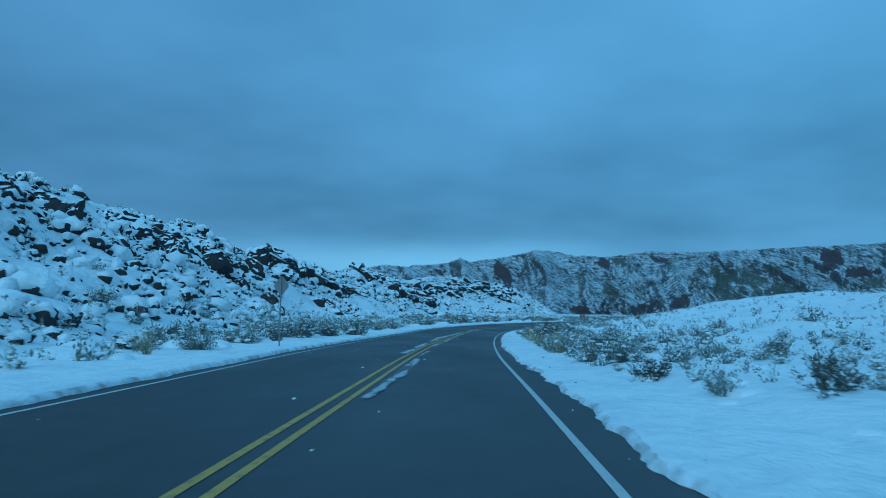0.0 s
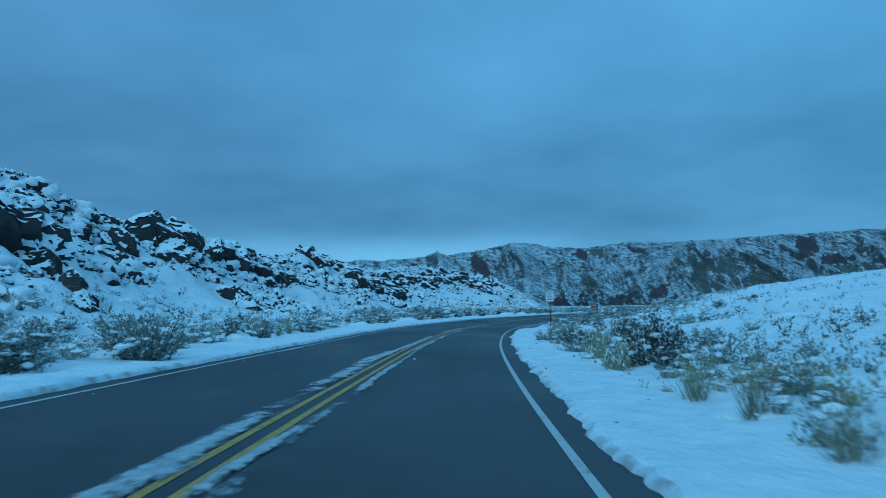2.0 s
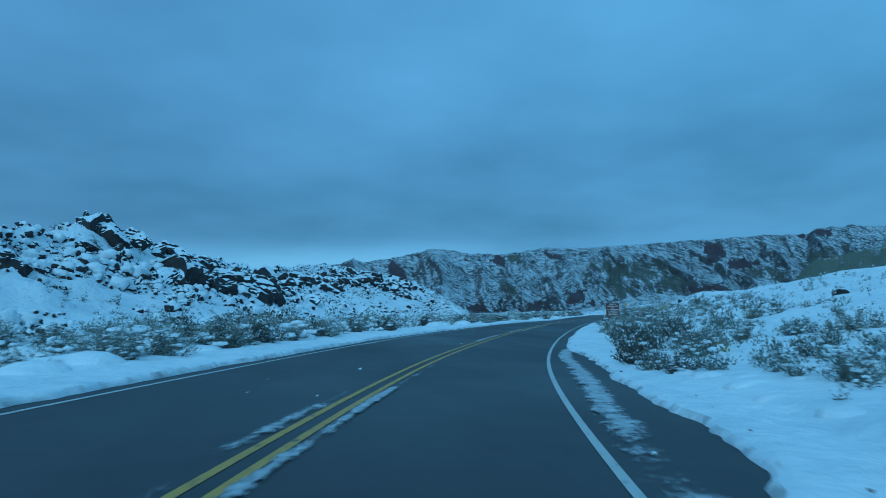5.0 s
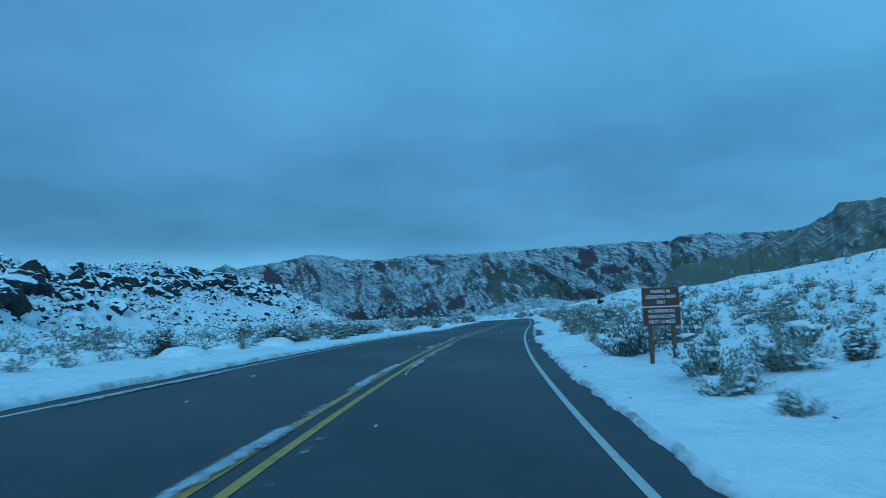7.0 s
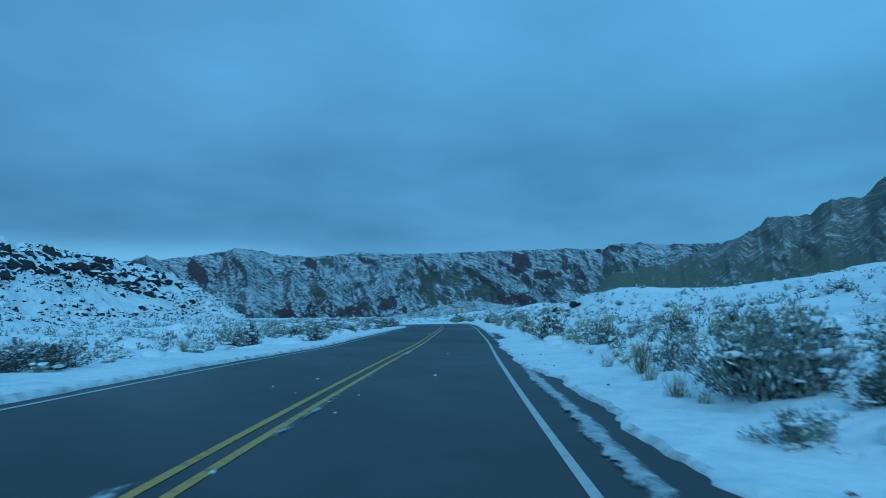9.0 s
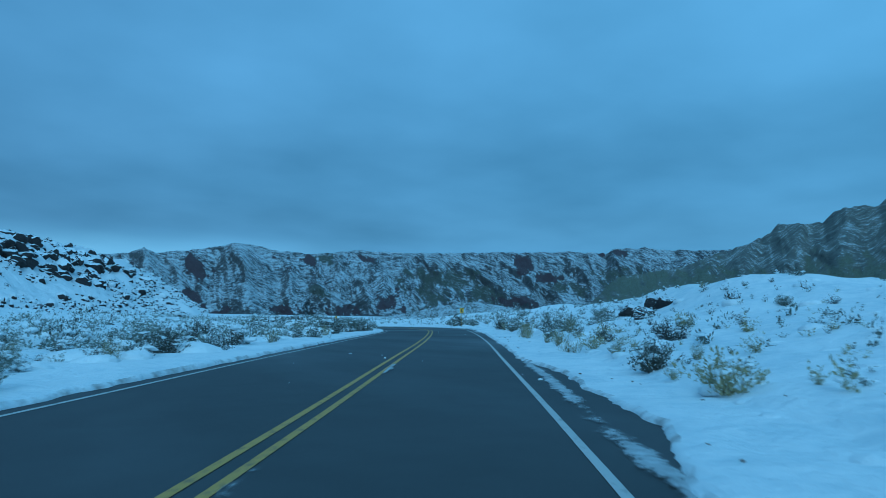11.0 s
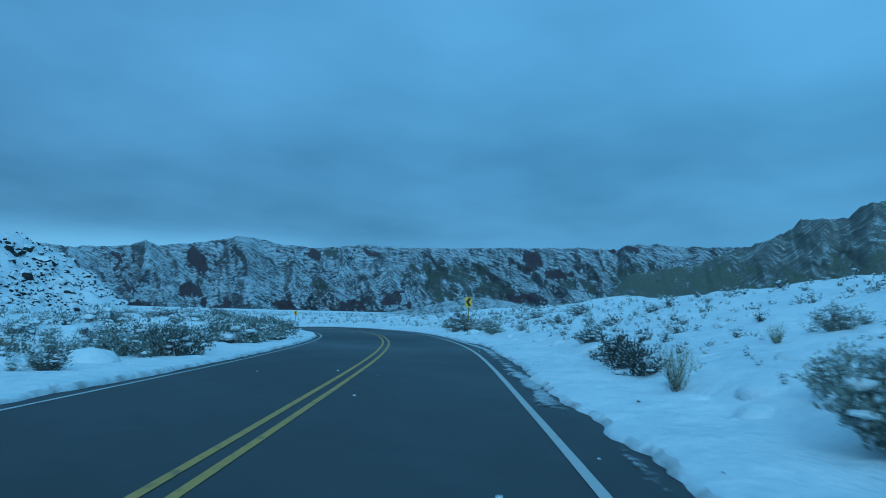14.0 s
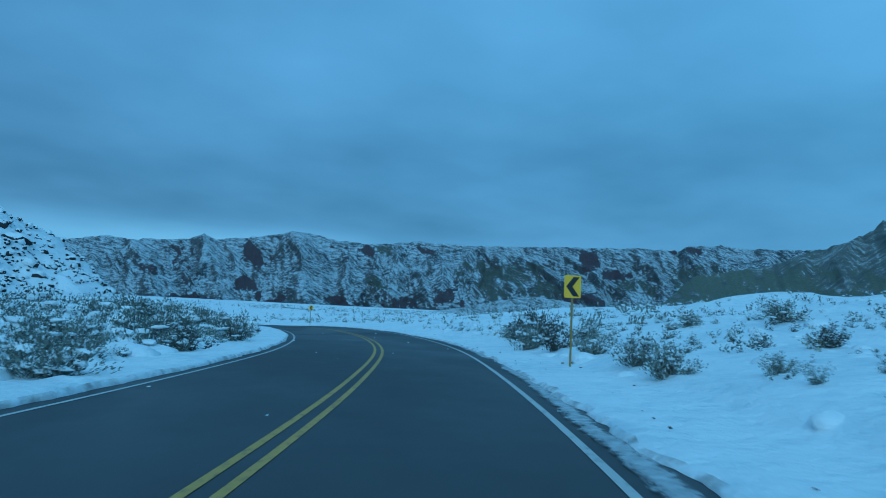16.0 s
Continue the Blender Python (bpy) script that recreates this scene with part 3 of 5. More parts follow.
HILLR_EL = [0.0, 0.04, 0.066, 0.08, 0.094, 0.108, 0.122, 0.133, 0.133, 0.143, 0.152, 0.15, 0.172, 0.173, 0.19, 0.2, 0.17, 0.1, 0.03]
CENTRE = (40.0, 130.0)


def ridge_noise(x, y, seed):
    t, amp = 0.0, 1.0
    for k in range(4):
        t = t + amp * (1 - np.abs(2 * vnoise(x * 2**k, y * 2**k, seed + k * 13) - 1))
        amp *= 0.5
    return t / 1.875


# spurs of the far range: bearing and rise of the top, of the foot, half width in degrees, how far it stands out in metres
SPURS = [
    (-4.4, 0.08, -2.6, 0.01, 2.2, 120), (0.3, 0.09, 2.6, 0.0, 2.4, 120), (4.7, 0.05, 4.6, 0.0, 1.3, 90), (7.2, 0.103, 8.6, 0.0, 3.6, 190),
    (11.6, 0.077, 11.2, 0.02, 1.9, 110), (13.0, 0.057, 15.2, 0.0, 2.4, 130), (15.4, 0.092, 14.2, 0.03, 1.6, 90), (18.5, 0.075, 19.0, 0.0, 2.3, 170),
    (22.6, 0.09, 23.4, 0.06, 1.4, 60), (25.6, 0.078, 31.5, 0.018, 1.7, 75), (28.4, 0.087, 33.6, 0.03, 1.6, 50), (33.6, 0.094, 37.0, 0.03, 1.7, 60),
    (37.2, 0.102, 39.0, 0.03, 1.8, 70), (-9.0, 0.066, -7.0, 0.0, 2.5, 120),
]
# bare faces and green slopes: bearing, rise, half width, half height, lean
CLIFFS = [
    (-0.2, 0.045, 1.0, 0.024, -22), (4.4, 0.067, 1.1, 0.016, -12), (3.9, 0.032, 0.8, 0.011, 0), (10.6, 0.086, 0.8, 0.012, -8), (12.4, 0.082, 0.9, 0.008, -6),
    (11.4, 0.012, 1.1, 0.008, 0), (15.2, 0.015, 1.9, 0.008, -3), (6.0, 0.01, 1.2, 0.011, 0), (19.1, 0.026, 1.5, 0.015, -4), (-3.3, 0.044, 1.1, 0.01, -10),
    (30.0, 0.084, 0.8, 0.014, -4), (31.9, 0.065, 1.0, 0.007, -9), (29.0, 0.031, 1.7, 0.008, -10), (17.2, 0.087, 1.0, 0.006, -3), (37.3, 0.1, 1.2, 0.006, 0), (0.8, 0.006, 2.2, 0.006, 0),
]
GREENS = [(22.0, 0.04, 1.5, 0.03, 0), (24.4, 0.054, 1.9, 0.022, -4), (27.0, 0.035, 2.2, 0.018, -8), (13.6, 0.04, 1.6, 0.01, -6), (21.0, 0.065, 1.6, 0.01, -4), (14.0, 0.087, 0.8, 0.009, 0), (38.5, 0.055, 2.2, 0.03, 0), (33.5, 0.05, 1.5, 0.012, -5)]


def patches(a, e, rows, rag):
    """How far places lie inside the patches, 0 to 1, with ragged edges."""
    best = np.zeros(a.shape)
    for a0, e0, ra, re, lean in rows:
        best = np.maximum(best, smooth(-0.15, 0.5, 0.85 - np.hypot((a - a0 - (e - e0) * lean * 2) / ra, (e - e0) / re) + rag))
    return best


def front_range(name, az, el, r_foot, r_top, mat, seed, n_az, n_e, spurs=(), bare=(), green=(), tilt=None, foothills=(), jag=0.0012, crag=1.0, back=400):
    """A mountain front: its slope climbs from the foot to the skyline, with spurs standing out of it and beds draped over them."""
    a, u = np.linspace(az[0], az[-1], n_az), np.linspace(0, 1, n_e)
    A, U = np.meshgrid(a, u, indexing="ij")
    top = np.interp(A, az, el)
    top = top + (fbm(A * 2.2, A * 0, 4, seed + 21, 0.65) - 0.5) * jag * 4 * smooth(0.0, 0.02, top)
    E = -0.012 + (top + 0.012) * U
    per = math.pi / 180 * r_top
    bulge, drop, lesser = np.zeros(A.shape), np.zeros(A.shape), np.zeros(A.shape)
    warp = (fbm(A * 0.7, E * 28, 4, seed + 1) - 0.5) * 1.6
    for a0, e0, a1, e1, wide, deep in spurs:
        k = (e0 - E) / (e0 - e1)
        w = wide * (0.3 + 0.8 * np.clip(k, 0, 1.15))
        body = np.clip(1 - np.abs(A + warp * 0.45 - a0 - (a1 - a0) * np.clip(k, -0.2, 1.15)) / w, 0, 1) * smooth(-0.12, 0.16, k)
        bulge, drop = np.maximum(bulge, body * deep * 0.75), np.maximum(drop, body * 0.45 * per * wide)
    # lesser spurs and mounds, row below row
    r = np.random.default_rng(seed)
    for share, gap, wide, deep in foothills:
        for a0 in np.arange(az[0], az[-1], gap):
            a0 = a0 + r.uniform(-0.4, 0.4) * gap
            e0 = share * np.interp(a0, az, el) * r.uniform(0.75, 1.15)
            lean, w0, d0 = r.uniform(-0.8, 0.8) * wide, wide * r.uniform(0.7, 1.4), deep * r.uniform(0.6, 1.3)
            k = (e0 - E) / max(e0 * 0.8, 0.01)
            w = w0 * (0.2 + 1.0 * np.clip(k, 0, 1.1))
            body = np.clip(1 - np.abs(A + warp * 0.3 - a0 - lean * np.clip(k, -0.1, 1.1)) / w, 0, 1) * smooth(-0.08, 0.1, k) * smooth(1.6, 0.9, k)
            lesser = np.maximum(lesser, body * d0)
            drop = np.maximum(drop, body * 0.45 * per * w0)
    bulge = bulge + lesser
    rough = ridge_noise(A * 0.55 + E * 9 + warp * 0.5, E * 16 + warp * 0.3, seed + 3)
    small = ridge_noise(A * 1.9 + E * 22 + warp, E * 55 + warp * 0.6, seed + 5)
    rag = (fbm(A * 1.6 + E * 30, E * 70, 5, seed + 7, 0.75) - 0.5) * 4.0
    cliff, leafy = patches(A, E, bare, rag), patches(A, E, green, rag)
    R = r_foot + (r_top - r_foot) * U**1.15 - bulge - crag * (95 * (rough - 0.55) + 34 * (small - 0.5)) * np.minimum(U * 5, 1) * np.minimum((1 - U) * 6 + 0.15, 1)
    # no overhangs: below a spur the face drops steeply instead
    high = E * r_top
    R = np.minimum.accumulate((R - 0.35 * high)[:, ::-1], 1)[:, ::-1] + 0.35 * high
    bed = E * r_top - drop - crag * 16 * rough + (tilt(A, E) * per if tilt else 0) + warp * 6
    extra = np.linspace(30, back, 6)
    R = np.concatenate([R, r_top + np.tile(extra, (n_az, 1))], 1)
    Z = np.concatenate([E * R[:, :n_e], (top[:, -1:] * r_top) * (1 - 0.12 * extra / back)], 1) + 1.5
    pad = lambda v: np.concatenate([v, np.tile(v[:, -1:], (1, 6))], 1)
    AA = np.radians(pad(A))
    me = mesh_of(name, np.stack([CENTRE[0] + R * np.sin(AA), CENTRE[1] + R * np.cos(AA), Z], -1).reshape(-1, 3), grid_faces(n_az, n_e + 6), (mat,))
    for key, v in (("bare", cliff), ("green", leafy)):
        me.attributes.new(key, "FLOAT", "POINT").data.foreach_set("value", pad(v).ravel().astype(np.float32))
    me.attributes.new("bed", "FLOAT_VECTOR", "POINT").data.foreach_set("vector", np.stack([pad(A) * per, pad(bed), pad(bulge)], -1).ravel().astype(np.float32))
    return new(name, me)


far = front_range("mountain_range", SKY_AZ, SKY_EL, 1650, 2200, FAR_ROCK, 3, 1400, 115, SPURS, CLIFFS, GREENS, lambda a, e: 0.4 * np.maximum(a - 21, 0) - 0.25 * np.maximum(8 - a, 0), ((0.82, 2.1, 1.3, 45), (0.55, 2.5, 1.8, 75), (0.3, 2.2, 1.6, 60)))
tagged(far, "long red sandstone mountain range streaked with snow", "mountain", kind="structure")
RIDGE_SPURS = [(44.0, 0.09, 41.0, 0.02, 2.2, 40), (47.0, 0.13, 45.0, 0.03, 2.0, 40), (50.6, 0.145, 47.5, 0.04, 2.2, 50), (53.0, 0.15, 51.5, 0.04, 2.0, 40), (57.5, 0.17, 55.0, 0.05, 2.5, 50), (62, 0.19, 61, 0.05, 3, 50)]
RIDGE_GREENS = [(38.5, 0.05, 4.5, 0.035, 0), (43.0, 0.06, 4.0, 0.03, 0), (48.0, 0.05, 4.0, 0.02, 4), (54.0, 0.06, 6.0, 0.03, 4)]
near_r = front_range("mountain_ridge", HILLR_AZ, HILLR_EL, 700, 1250, OLIVE_ROCK, 57, 850, 100, RIDGE_SPURS, (), RIDGE_GREENS, lambda a, e: -0.3 * np.maximum(a - 42, 0), ((0.8, 3.2, 2.0, 26), (0.5, 3.0, 2.4, 34)), 0.0016, 0.6)
tagged(near_r, "dark brushy sandstone ridge with thin snow ledges", "mountain", kind="structure")
KN_AZ, KN_EL = [15, 19, 22, 24.5, 27, 30, 34, 40], [0.0, 0.01, 0.022, 0.031, 0.026, 0.018, 0.012, 0.0]
knoll = front_range("knoll", KN_AZ, KN_EL, 450, 620, BRUSHY, 91, 260, 40, jag=0.0008, crag=0.25, back=300)
tagged(knoll, "low snowy knoll dotted with brush", "hill", kind="structure")


# ---- slush left on the road ----
def slush(s0, s1, lat, width, seed, gaps=0.5, name="slush_patch"):
    """A low ragged strip of trodden snow lying along the road."""
    s = np.arange(s0, s1 + 1e-6, 0.2)
    ends = smooth(0, 1.5, s - s0) * smooth(0, 1.5, s1 - s)
    body = np.clip((fbm(s * 0.22, s * 0 + seed, 3, seed) - gaps) * 3.4 + 0.5, 0, 1.1) * ends
    mid = lat + (fbm(s * 0.2, s * 0 + 9, 3, seed + 1) - 0.5) * width * 0.8
    cols, thick = [], []
    for f in (-1, -0.7, -0.35, 0, 0.35, 0.7, 1):
        x, y, z = on_road(s, mid + f * width * 0.55)
        cols.append(np.stack([x, y, z + 0.009 + 0.02 * (1 - f * f) * body], -1))
        thick.append(body * (1 - abs(f) ** 1.3))
    v = np.stack(cols, 1)
    me = mesh_of(name, v.reshape(-1, 3), grid_faces(*v.shape[:2])[:, ::-1], (BROKEN,))
    me.attributes.new("thick", "FLOAT", "POINT").data.foreach_set("value", np.stack(thick, 1).ravel().astype(np.float32))
    return tagged(new(name, me), "thin ragged strip of grey slush on the asphalt", "slush", "slush on the road", "structure")


for k, (s0, s1, lat, width, gaps) in enumerate((
    (7, 52, 0.42, 0.28, 0.42), (14, 62, -0.36, 0.4, 0.42), (22, 50, -0.46, 0.5, 0.3), (10, 26, 0.5, 0.34, 0.36), (28, 90, 0.33, 0.26, 0.52), (36, 84, -0.33, 0.34, 0.46),
    (102, 140, -0.26, 0.3, 0.42), (104, 134, 0.34, 0.2, 0.6), (140, 170, 0.26, 0.16, 0.66), (177, 183, 0.2, 0.2, 0.4),
    (206, 207.6, 0.55, 0.3, 0.3), (22, 27, -2.6, 0.24, 0.5), (14, 18, 3.85, 0.28, 0.3),
    (74, 100, 3.85, 0.62, 0.26), (136, 154, 3.9, 0.36, 0.36), (166, 184, 3.85, 0.4, 0.34), (216, 270, 3.72, 0.42, 0.3), (196, 214, 3.8, 0.24, 0.55),
    (40, 62, -4.08, 0.2, 0.6), (96, 120, -4.1, 0.22, 0.6),
)):
    slush(s0, s1, lat, width, 40 + k * 5, gaps=gaps)


def ico(sub):
    bm = bmesh.new()
    bmesh.ops.create_icosphere(bm, subdivisions=sub, radius=1.0)
    v = np.array([p.co[:] for p in bm.verts])
    f = np.array([[p.index for p in q.verts] for q in bm.faces])
    bm.free()
    return v, f


ICO = {k: ico(k) for k in (1, 2, 3, 4)}


def blob(rng, sub=2):
    v, f = ICO[sub]
    k = rng.uniform(0, 9, 3)
    lump = 1 + 0.3 * np.sin(v[:, 0] * 2.6 + k[0]) * np.sin(v[:, 1] * 2.9 + k[1]) + 0.22 * np.sin(v[:, 2] * 5 + v[:, 0] * 4 + k[2])
    return v * lump[:, None], f


def rock_shape(rng, sub, planes=13):
    """An angular block: a ball cut by random planes."""
    v, f = ICO[sub]
    k = rng.uniform(-4, 4, (5, 3))
    crag = sum(np.abs(np.sin(v @ q + j)) for j, q in enumerate(k)) / 5
    v = v * (0.72 + 0.62 * crag + (0.2 if sub == 1 else 0.04) * rng.standard_normal(len(v)))[:, None]
    for _ in range(planes):
        n = rng.standard_normal(3)
        n /= np.linalg.norm(n)
        over = v @ n - rng.uniform(0.52, 0.9)
        v = v - np.maximum(over, 0)[:, None] * n
    v = v * rng.uniform([0.8, 0.6, 0.6], [1.4, 1.0, 1.1])
    if sub > 2:  # clefts and pitted faces
        for freq, amp in ((5.0, 0.1), (9.0, 0.06), (17.0, 0.03)):
            q = rng.standard_normal((4, 3)) * freq * 0.6
            v = v * (1 + amp * (sum(np.abs(np.sin(v @ d + j)) for j, d in enumerate(q)) / 4 - 0.6))[:, None]
    return v + rng.normal(0, 0.015, v.shape), f


def face_normals(v, f):
    n = np.cross(v[f[:, 1]] - v[f[:, 0]], v[f[:, 2]] - v[f[:, 0]])
    return n / np.maximum(np.linalg.norm(n, axis=1), 1e-9)[:, None]


def snow_cap(v, f, rng):
    """The upper faces of a rock, thickened into a soft cap of snow."""
    n = face_normals(v, f)
    keep = f[(n[:, 2] > 0.68) & (v[f].mean(1)[:, 2] > 0.0)]
    ids = np.unique(keep)
    edges = np.sort(np.concatenate([keep[:, [0, 1]], keep[:, [1, 2]], keep[:, [2, 0]]]), 1)
    e, count = np.unique(edges, axis=0, return_counts=True)
    rim = np.unique(e[count == 1])
    w = v.copy()
    w[:, 2] += 0.09 + 0.035 * rng.standard_normal(len(v))
    w[rim] = v[rim] * 1.05 + [0, 0, 0.0]
    back = np.full(len(v), -1)
    back[ids] = np.arange(len(ids))
    return w[ids], back[keep]


rng = np.random.default_rng(11)
ROCKS = []
for k in range(9):
    v, f = rock_shape(rng, 4, 9)
    cv, cf = snow_cap(v, f, rng)
    ROCKS.append((mesh_of("lava_boulder", v, f, (LAVA,)), mesh_of("snow_cap", cv, cf, (SNOW,))))
boulder_protos = {}


def boulder(k, x, y, z, size, flat=1.0, spin=0.0, tilt=0.0):
    m = pose(x, y, z, tilt, tilt * 0.5, spin) @ Matrix.Diagonal((size, size, size * flat, 1))
    if k in boulder_protos:
        return copy_thing(boulder_protos[k], m)
    ob = new("lava_boulder", ROCKS[k][0])
    part("snow_cap", ROCKS[k][1], ob, "smooth cap of fresh snow")
    tagged(ob, "black lava boulder with a cap of fresh snow", "boulder", "lava boulders on the hillside")
    boulder_protos[k] = ob
    ob.matrix_basis = pose(0, 0, 0)
    got = copy_thing(ob, m)
    return got


def hill_at(y, t):
    """A place on the hill's road side: t runs from the crest (0) to the foot (1)."""
    hx, hz = np.interp(y, HILL_Y, HILL_X), np.interp(y, HILL_Y, HILL_H)
    return hx + t * (1.75 * hz + 2.0 + 12.0 * smooth(318, 348, np.asarray(y, float)))


OUTCROPS = [
    (122, 0.36), (160, 0.13), (164, 0.17), (176, 0.1), (151, 0.46), (178, 0.28), (195, 0.38), (220, 0.3), (172, 0.58), (210, 0.5), (236, 0.22), (262, 0.3),
    (282, 0.29), (303, 0.36), (298, 0.23), (318, 0.3), (312, 0.44), (334, 0.24),
    (334, 0.06), (330, 0.13), (324, 0.2), (318, 0.08), (312, 0.16), (306, 0.22), (300, 0.1), (290, 0.12),
    (246, 0.16), (252, 0.2), (228, 0.26), (204, 0.2), (212, 0.16), (270, 0.2), (276, 0.14),
]
# rough lava faces of the nearer hill: x, y, length, size of the blocks
FACES = [
    (-27.5, 36, 5, 1.3), (-29, 46, 7, 1.6), (-25, 50, 4, 1.1), (-29.5, 64, 5, 1.2), (-27.5, 67, 6, 1.4), (-25.5, 68, 6, 1.5), (-23.5, 70, 6, 1.5), (-29, 84, 5, 1.2), (-23.5, 100, 6, 1.7), (-26.5, 102, 5, 1.4),
    (-29.5, 104, 6, 1.1), (-31.5, 98, 5, 1.0), (-22, 114, 6, 1.5), (-17.7, 150, 6, 1.4), (-20.7, 69, 3, 0.9), (-16.3, 63.4, 2, 0.8), (-15.7, 95.4, 3, 0.9), (-24.5, 88, 3, 1.0), (-24, 126, 5, 1.2),
]
rng = np.random.default_rng(23)
blocks = []  # y, t, size, flat
for y0, t0, n, size, run in (
    (16, 0.14, 6, 0.9, 6), (32, 0.1, 7, 0.9, 5), (46, 0.1, 9, 1.3, 5), (57, 0.13, 13, 1.5, 5), (66, 0.22, 13, 1.4, 5), (73, 0.05, 6, 1.0, 4),
    (87, 0.14, 12, 1.4, 5), (99, 0.1, 10, 1.3, 4), (109, 0.2, 11, 1.4, 5), (125, 0.1, 8, 1.2, 5), (140, 0.16, 8, 1.2, 5), (160, 0.14, 12, 1.5, 7),
    (178, 0.2, 13, 1.6, 7), (198, 0.12, 15, 1.8, 8), (216, 0.2, 15, 1.8, 8), (238, 0.14, 14, 1.9, 8), (258, 0.22, 11, 1.9, 7), (278, 0.14, 10, 1.9, 7),
    (298, 0.12, 11, 1.5, 8), (318, 0.2, 10, 1.3, 8), (334, 0.15, 9, 1.2, 7), (346, 0.28, 8, 1.1, 5),
):
    for _ in range(n // 4):
        blocks.append((y0 + rng.normal(0, run * 0.45), max(0.0, t0 + rng.normal(0, 0.045)), size * min(rng.lognormal(-0.15, 0.45), 2.0), rng.uniform(0.55, 1.15)))
for y0, t0 in OUTCROPS:
    big = 2.2 + 0.4 * (y0 > 150) - 0.3 * (y0 > 270)
    for j in range(9):
        blocks.append((y0 + (j - 4) * big * 0.5 + rng.normal(0, 0.5), t0 + (j - 3.5) * 0.01 + rng.normal(0, 0.03), big * rng.uniform(0.6, 1.15), rng.uniform(0.8, 1.2)))
near_blocks = [q for q in blocks if q[0] < 175]
far_blocks = np.array([q for q in blocks if q[0] >= 175])
for k, (y, t, size, flat) in enumerate(near_blocks):
    x = float(hill_at(y, t))
    z = float(land(np.array([x]), np.array([y]))[0])
    made = boulder(k % 9, x, y, z - size * (0.38 if t < 0.2 else 0.12), size * 0.8, flat, rng.uniform(0, 360), rng.uniform(-12, 12))
    if size > 1.9:
        made["label"] = "large black lava block of the hill's outcrop, snow-capped"
pillows = []
for x0, y0, run, size in FACES:
    for j in range(int(run * 2.0)):
        x, y, big = x0 + rng.normal(0, 0.8), y0 + rng.uniform(-0.5, 0.5) * run, size * rng.uniform(0.9, 1.6)
        tier = rng.choice([0.0, 0.0, 0.7]) * (y0 in (100, 114))
        z = float(land(np.array([x]), np.array([y]))[0]) + tier * big - (0.35 if x > -26.5 else 0.75) * big
        made = boulder(j % 9, x - tier * 0.7, y, z, big * 0.9, rng.uniform(1.0, 1.5), rng.uniform(0, 360), rng.uniform(-16, 16))
        made["label"] = "black lava block of a rough outcrop, snow-capped"
        for _ in range(1):
            pillows.append((x - tier * 0.7 - 0.35 * big + rng.normal(0, 0.35) * big, y + rng.normal(0, 0.6) * big, z + big * rng.uniform(0.1, 0.5), big * rng.uniform(0.2, 0.42)))
for x, y, size in ((-10.8, 24.0, 0.75), (-12.5, 33.0, 0.9), (-14.5, 20.0, 0.7), (-12.0, 49.0, 0.6), (31.0, 40.0, 0.8), (32.5, 41.0, 0.6), (64.0, 190.6, 0.9), (65.2, 191.6, 0.8), (63.2, 189.0, 0.8), (66.0, 190.2, 1.0), (62.0, 187.3, 0.7), (67.0, 192.4, 0.6), (27.0, 84.0, 0.6), (28.5, 85.0, 0.45), (34.0, 110.0, 0.6)):
    boulder(int(abs(x)) % 9, x, y, float(land(np.array([x]), np.array([y]))[0]) + size * 0.15, size * 0.75, 0.8, x * 40)
for proto in boulder_protos.values():
    for o in (*proto.children_recursive, proto):
        bpy.data.objects.remove(o)


def scatter(name, shapes, xs, ys, zs, sizes, mats, rng, flat=(0.6, 1.0), lean=12, shade=False):
    """Many small pieces, turned and sized at random, joined into one mesh."""
    V, F, I, n0 = [], [], [], 0
    for x, y, z, s in zip(xs, ys, zs, sizes):
        v, f, mi = shapes[rng.integers(len(shapes))]
        a = rng.uniform(0, 6.283)
        c, q = math.cos(a), math.sin(a)
        w = v * s * np.array([1, 1, rng.uniform(*flat)])
        w = np.stack([w[:, 0] * c - w[:, 1] * q + x, w[:, 0] * q + w[:, 1] * c + y, w[:, 2] + z], 1)
        V.append(w)
        F.append(f + n0)
        I.append(mi)
        n0 += len(v)
    return new(name, mesh_of(name, np.concatenate(V), np.concatenate(F), mats, np.concatenate(I), shade=shade))


rng = np.random.default_rng(31)
def capped_stone(rng, sub):
    v, f = rock_shape(rng, 1, 7)
    c, g = blob(rng, sub)
    c = c * [rng.uniform(0.6, 0.95), rng.uniform(0.6, 0.95), rng.uniform(0.5, 0.75)] + [rng.uniform(-0.3, 0.15), rng.uniform(-0.3, 0.3), rng.uniform(0.25, 0.5)]
    return np.concatenate([v, c]), np.concatenate([f, g + len(v)]), np.r_[np.zeros(len(f), int), np.ones(len(g), int)]


def capped_block(rng):
    v, f = rock_shape(rng, 3, 9)
    c, g = snow_cap(v, f, rng)
    return np.concatenate([v, c]), np.concatenate([f, g + len(v)]), np.r_[np.zeros(len(f), int), np.ones(len(g), int)]


by, bt, bs = far_blocks[:, 0], far_blocks[:, 1], far_blocks[:, 2] * 0.72
bx = np.array(hill_at(by, bt))
far_outcrop = scatter("lava_outcrop", [capped_block(rng) for _ in range(10)], bx, by, land(bx, by) - bs * np.where(bt < 0.2, 0.5, 0.15), bs, (LAVA, SNOW), rng, (0.8, 1.2), shade=True)
tagged(far_outcrop, "black lava blocks of the farther outcrops, snow-capped", "boulder", kind="stuff")
small, tiny = [capped_stone(rng, 2) for _ in range(16)], [capped_stone(rng, 1) for _ in range(16)]
ys = rng.uniform(-20, 395, 34000)
ts = np.clip(rng.beta(1.1, 1.4, len(ys)) * 1.05 - 0.06, -0.08, 1)
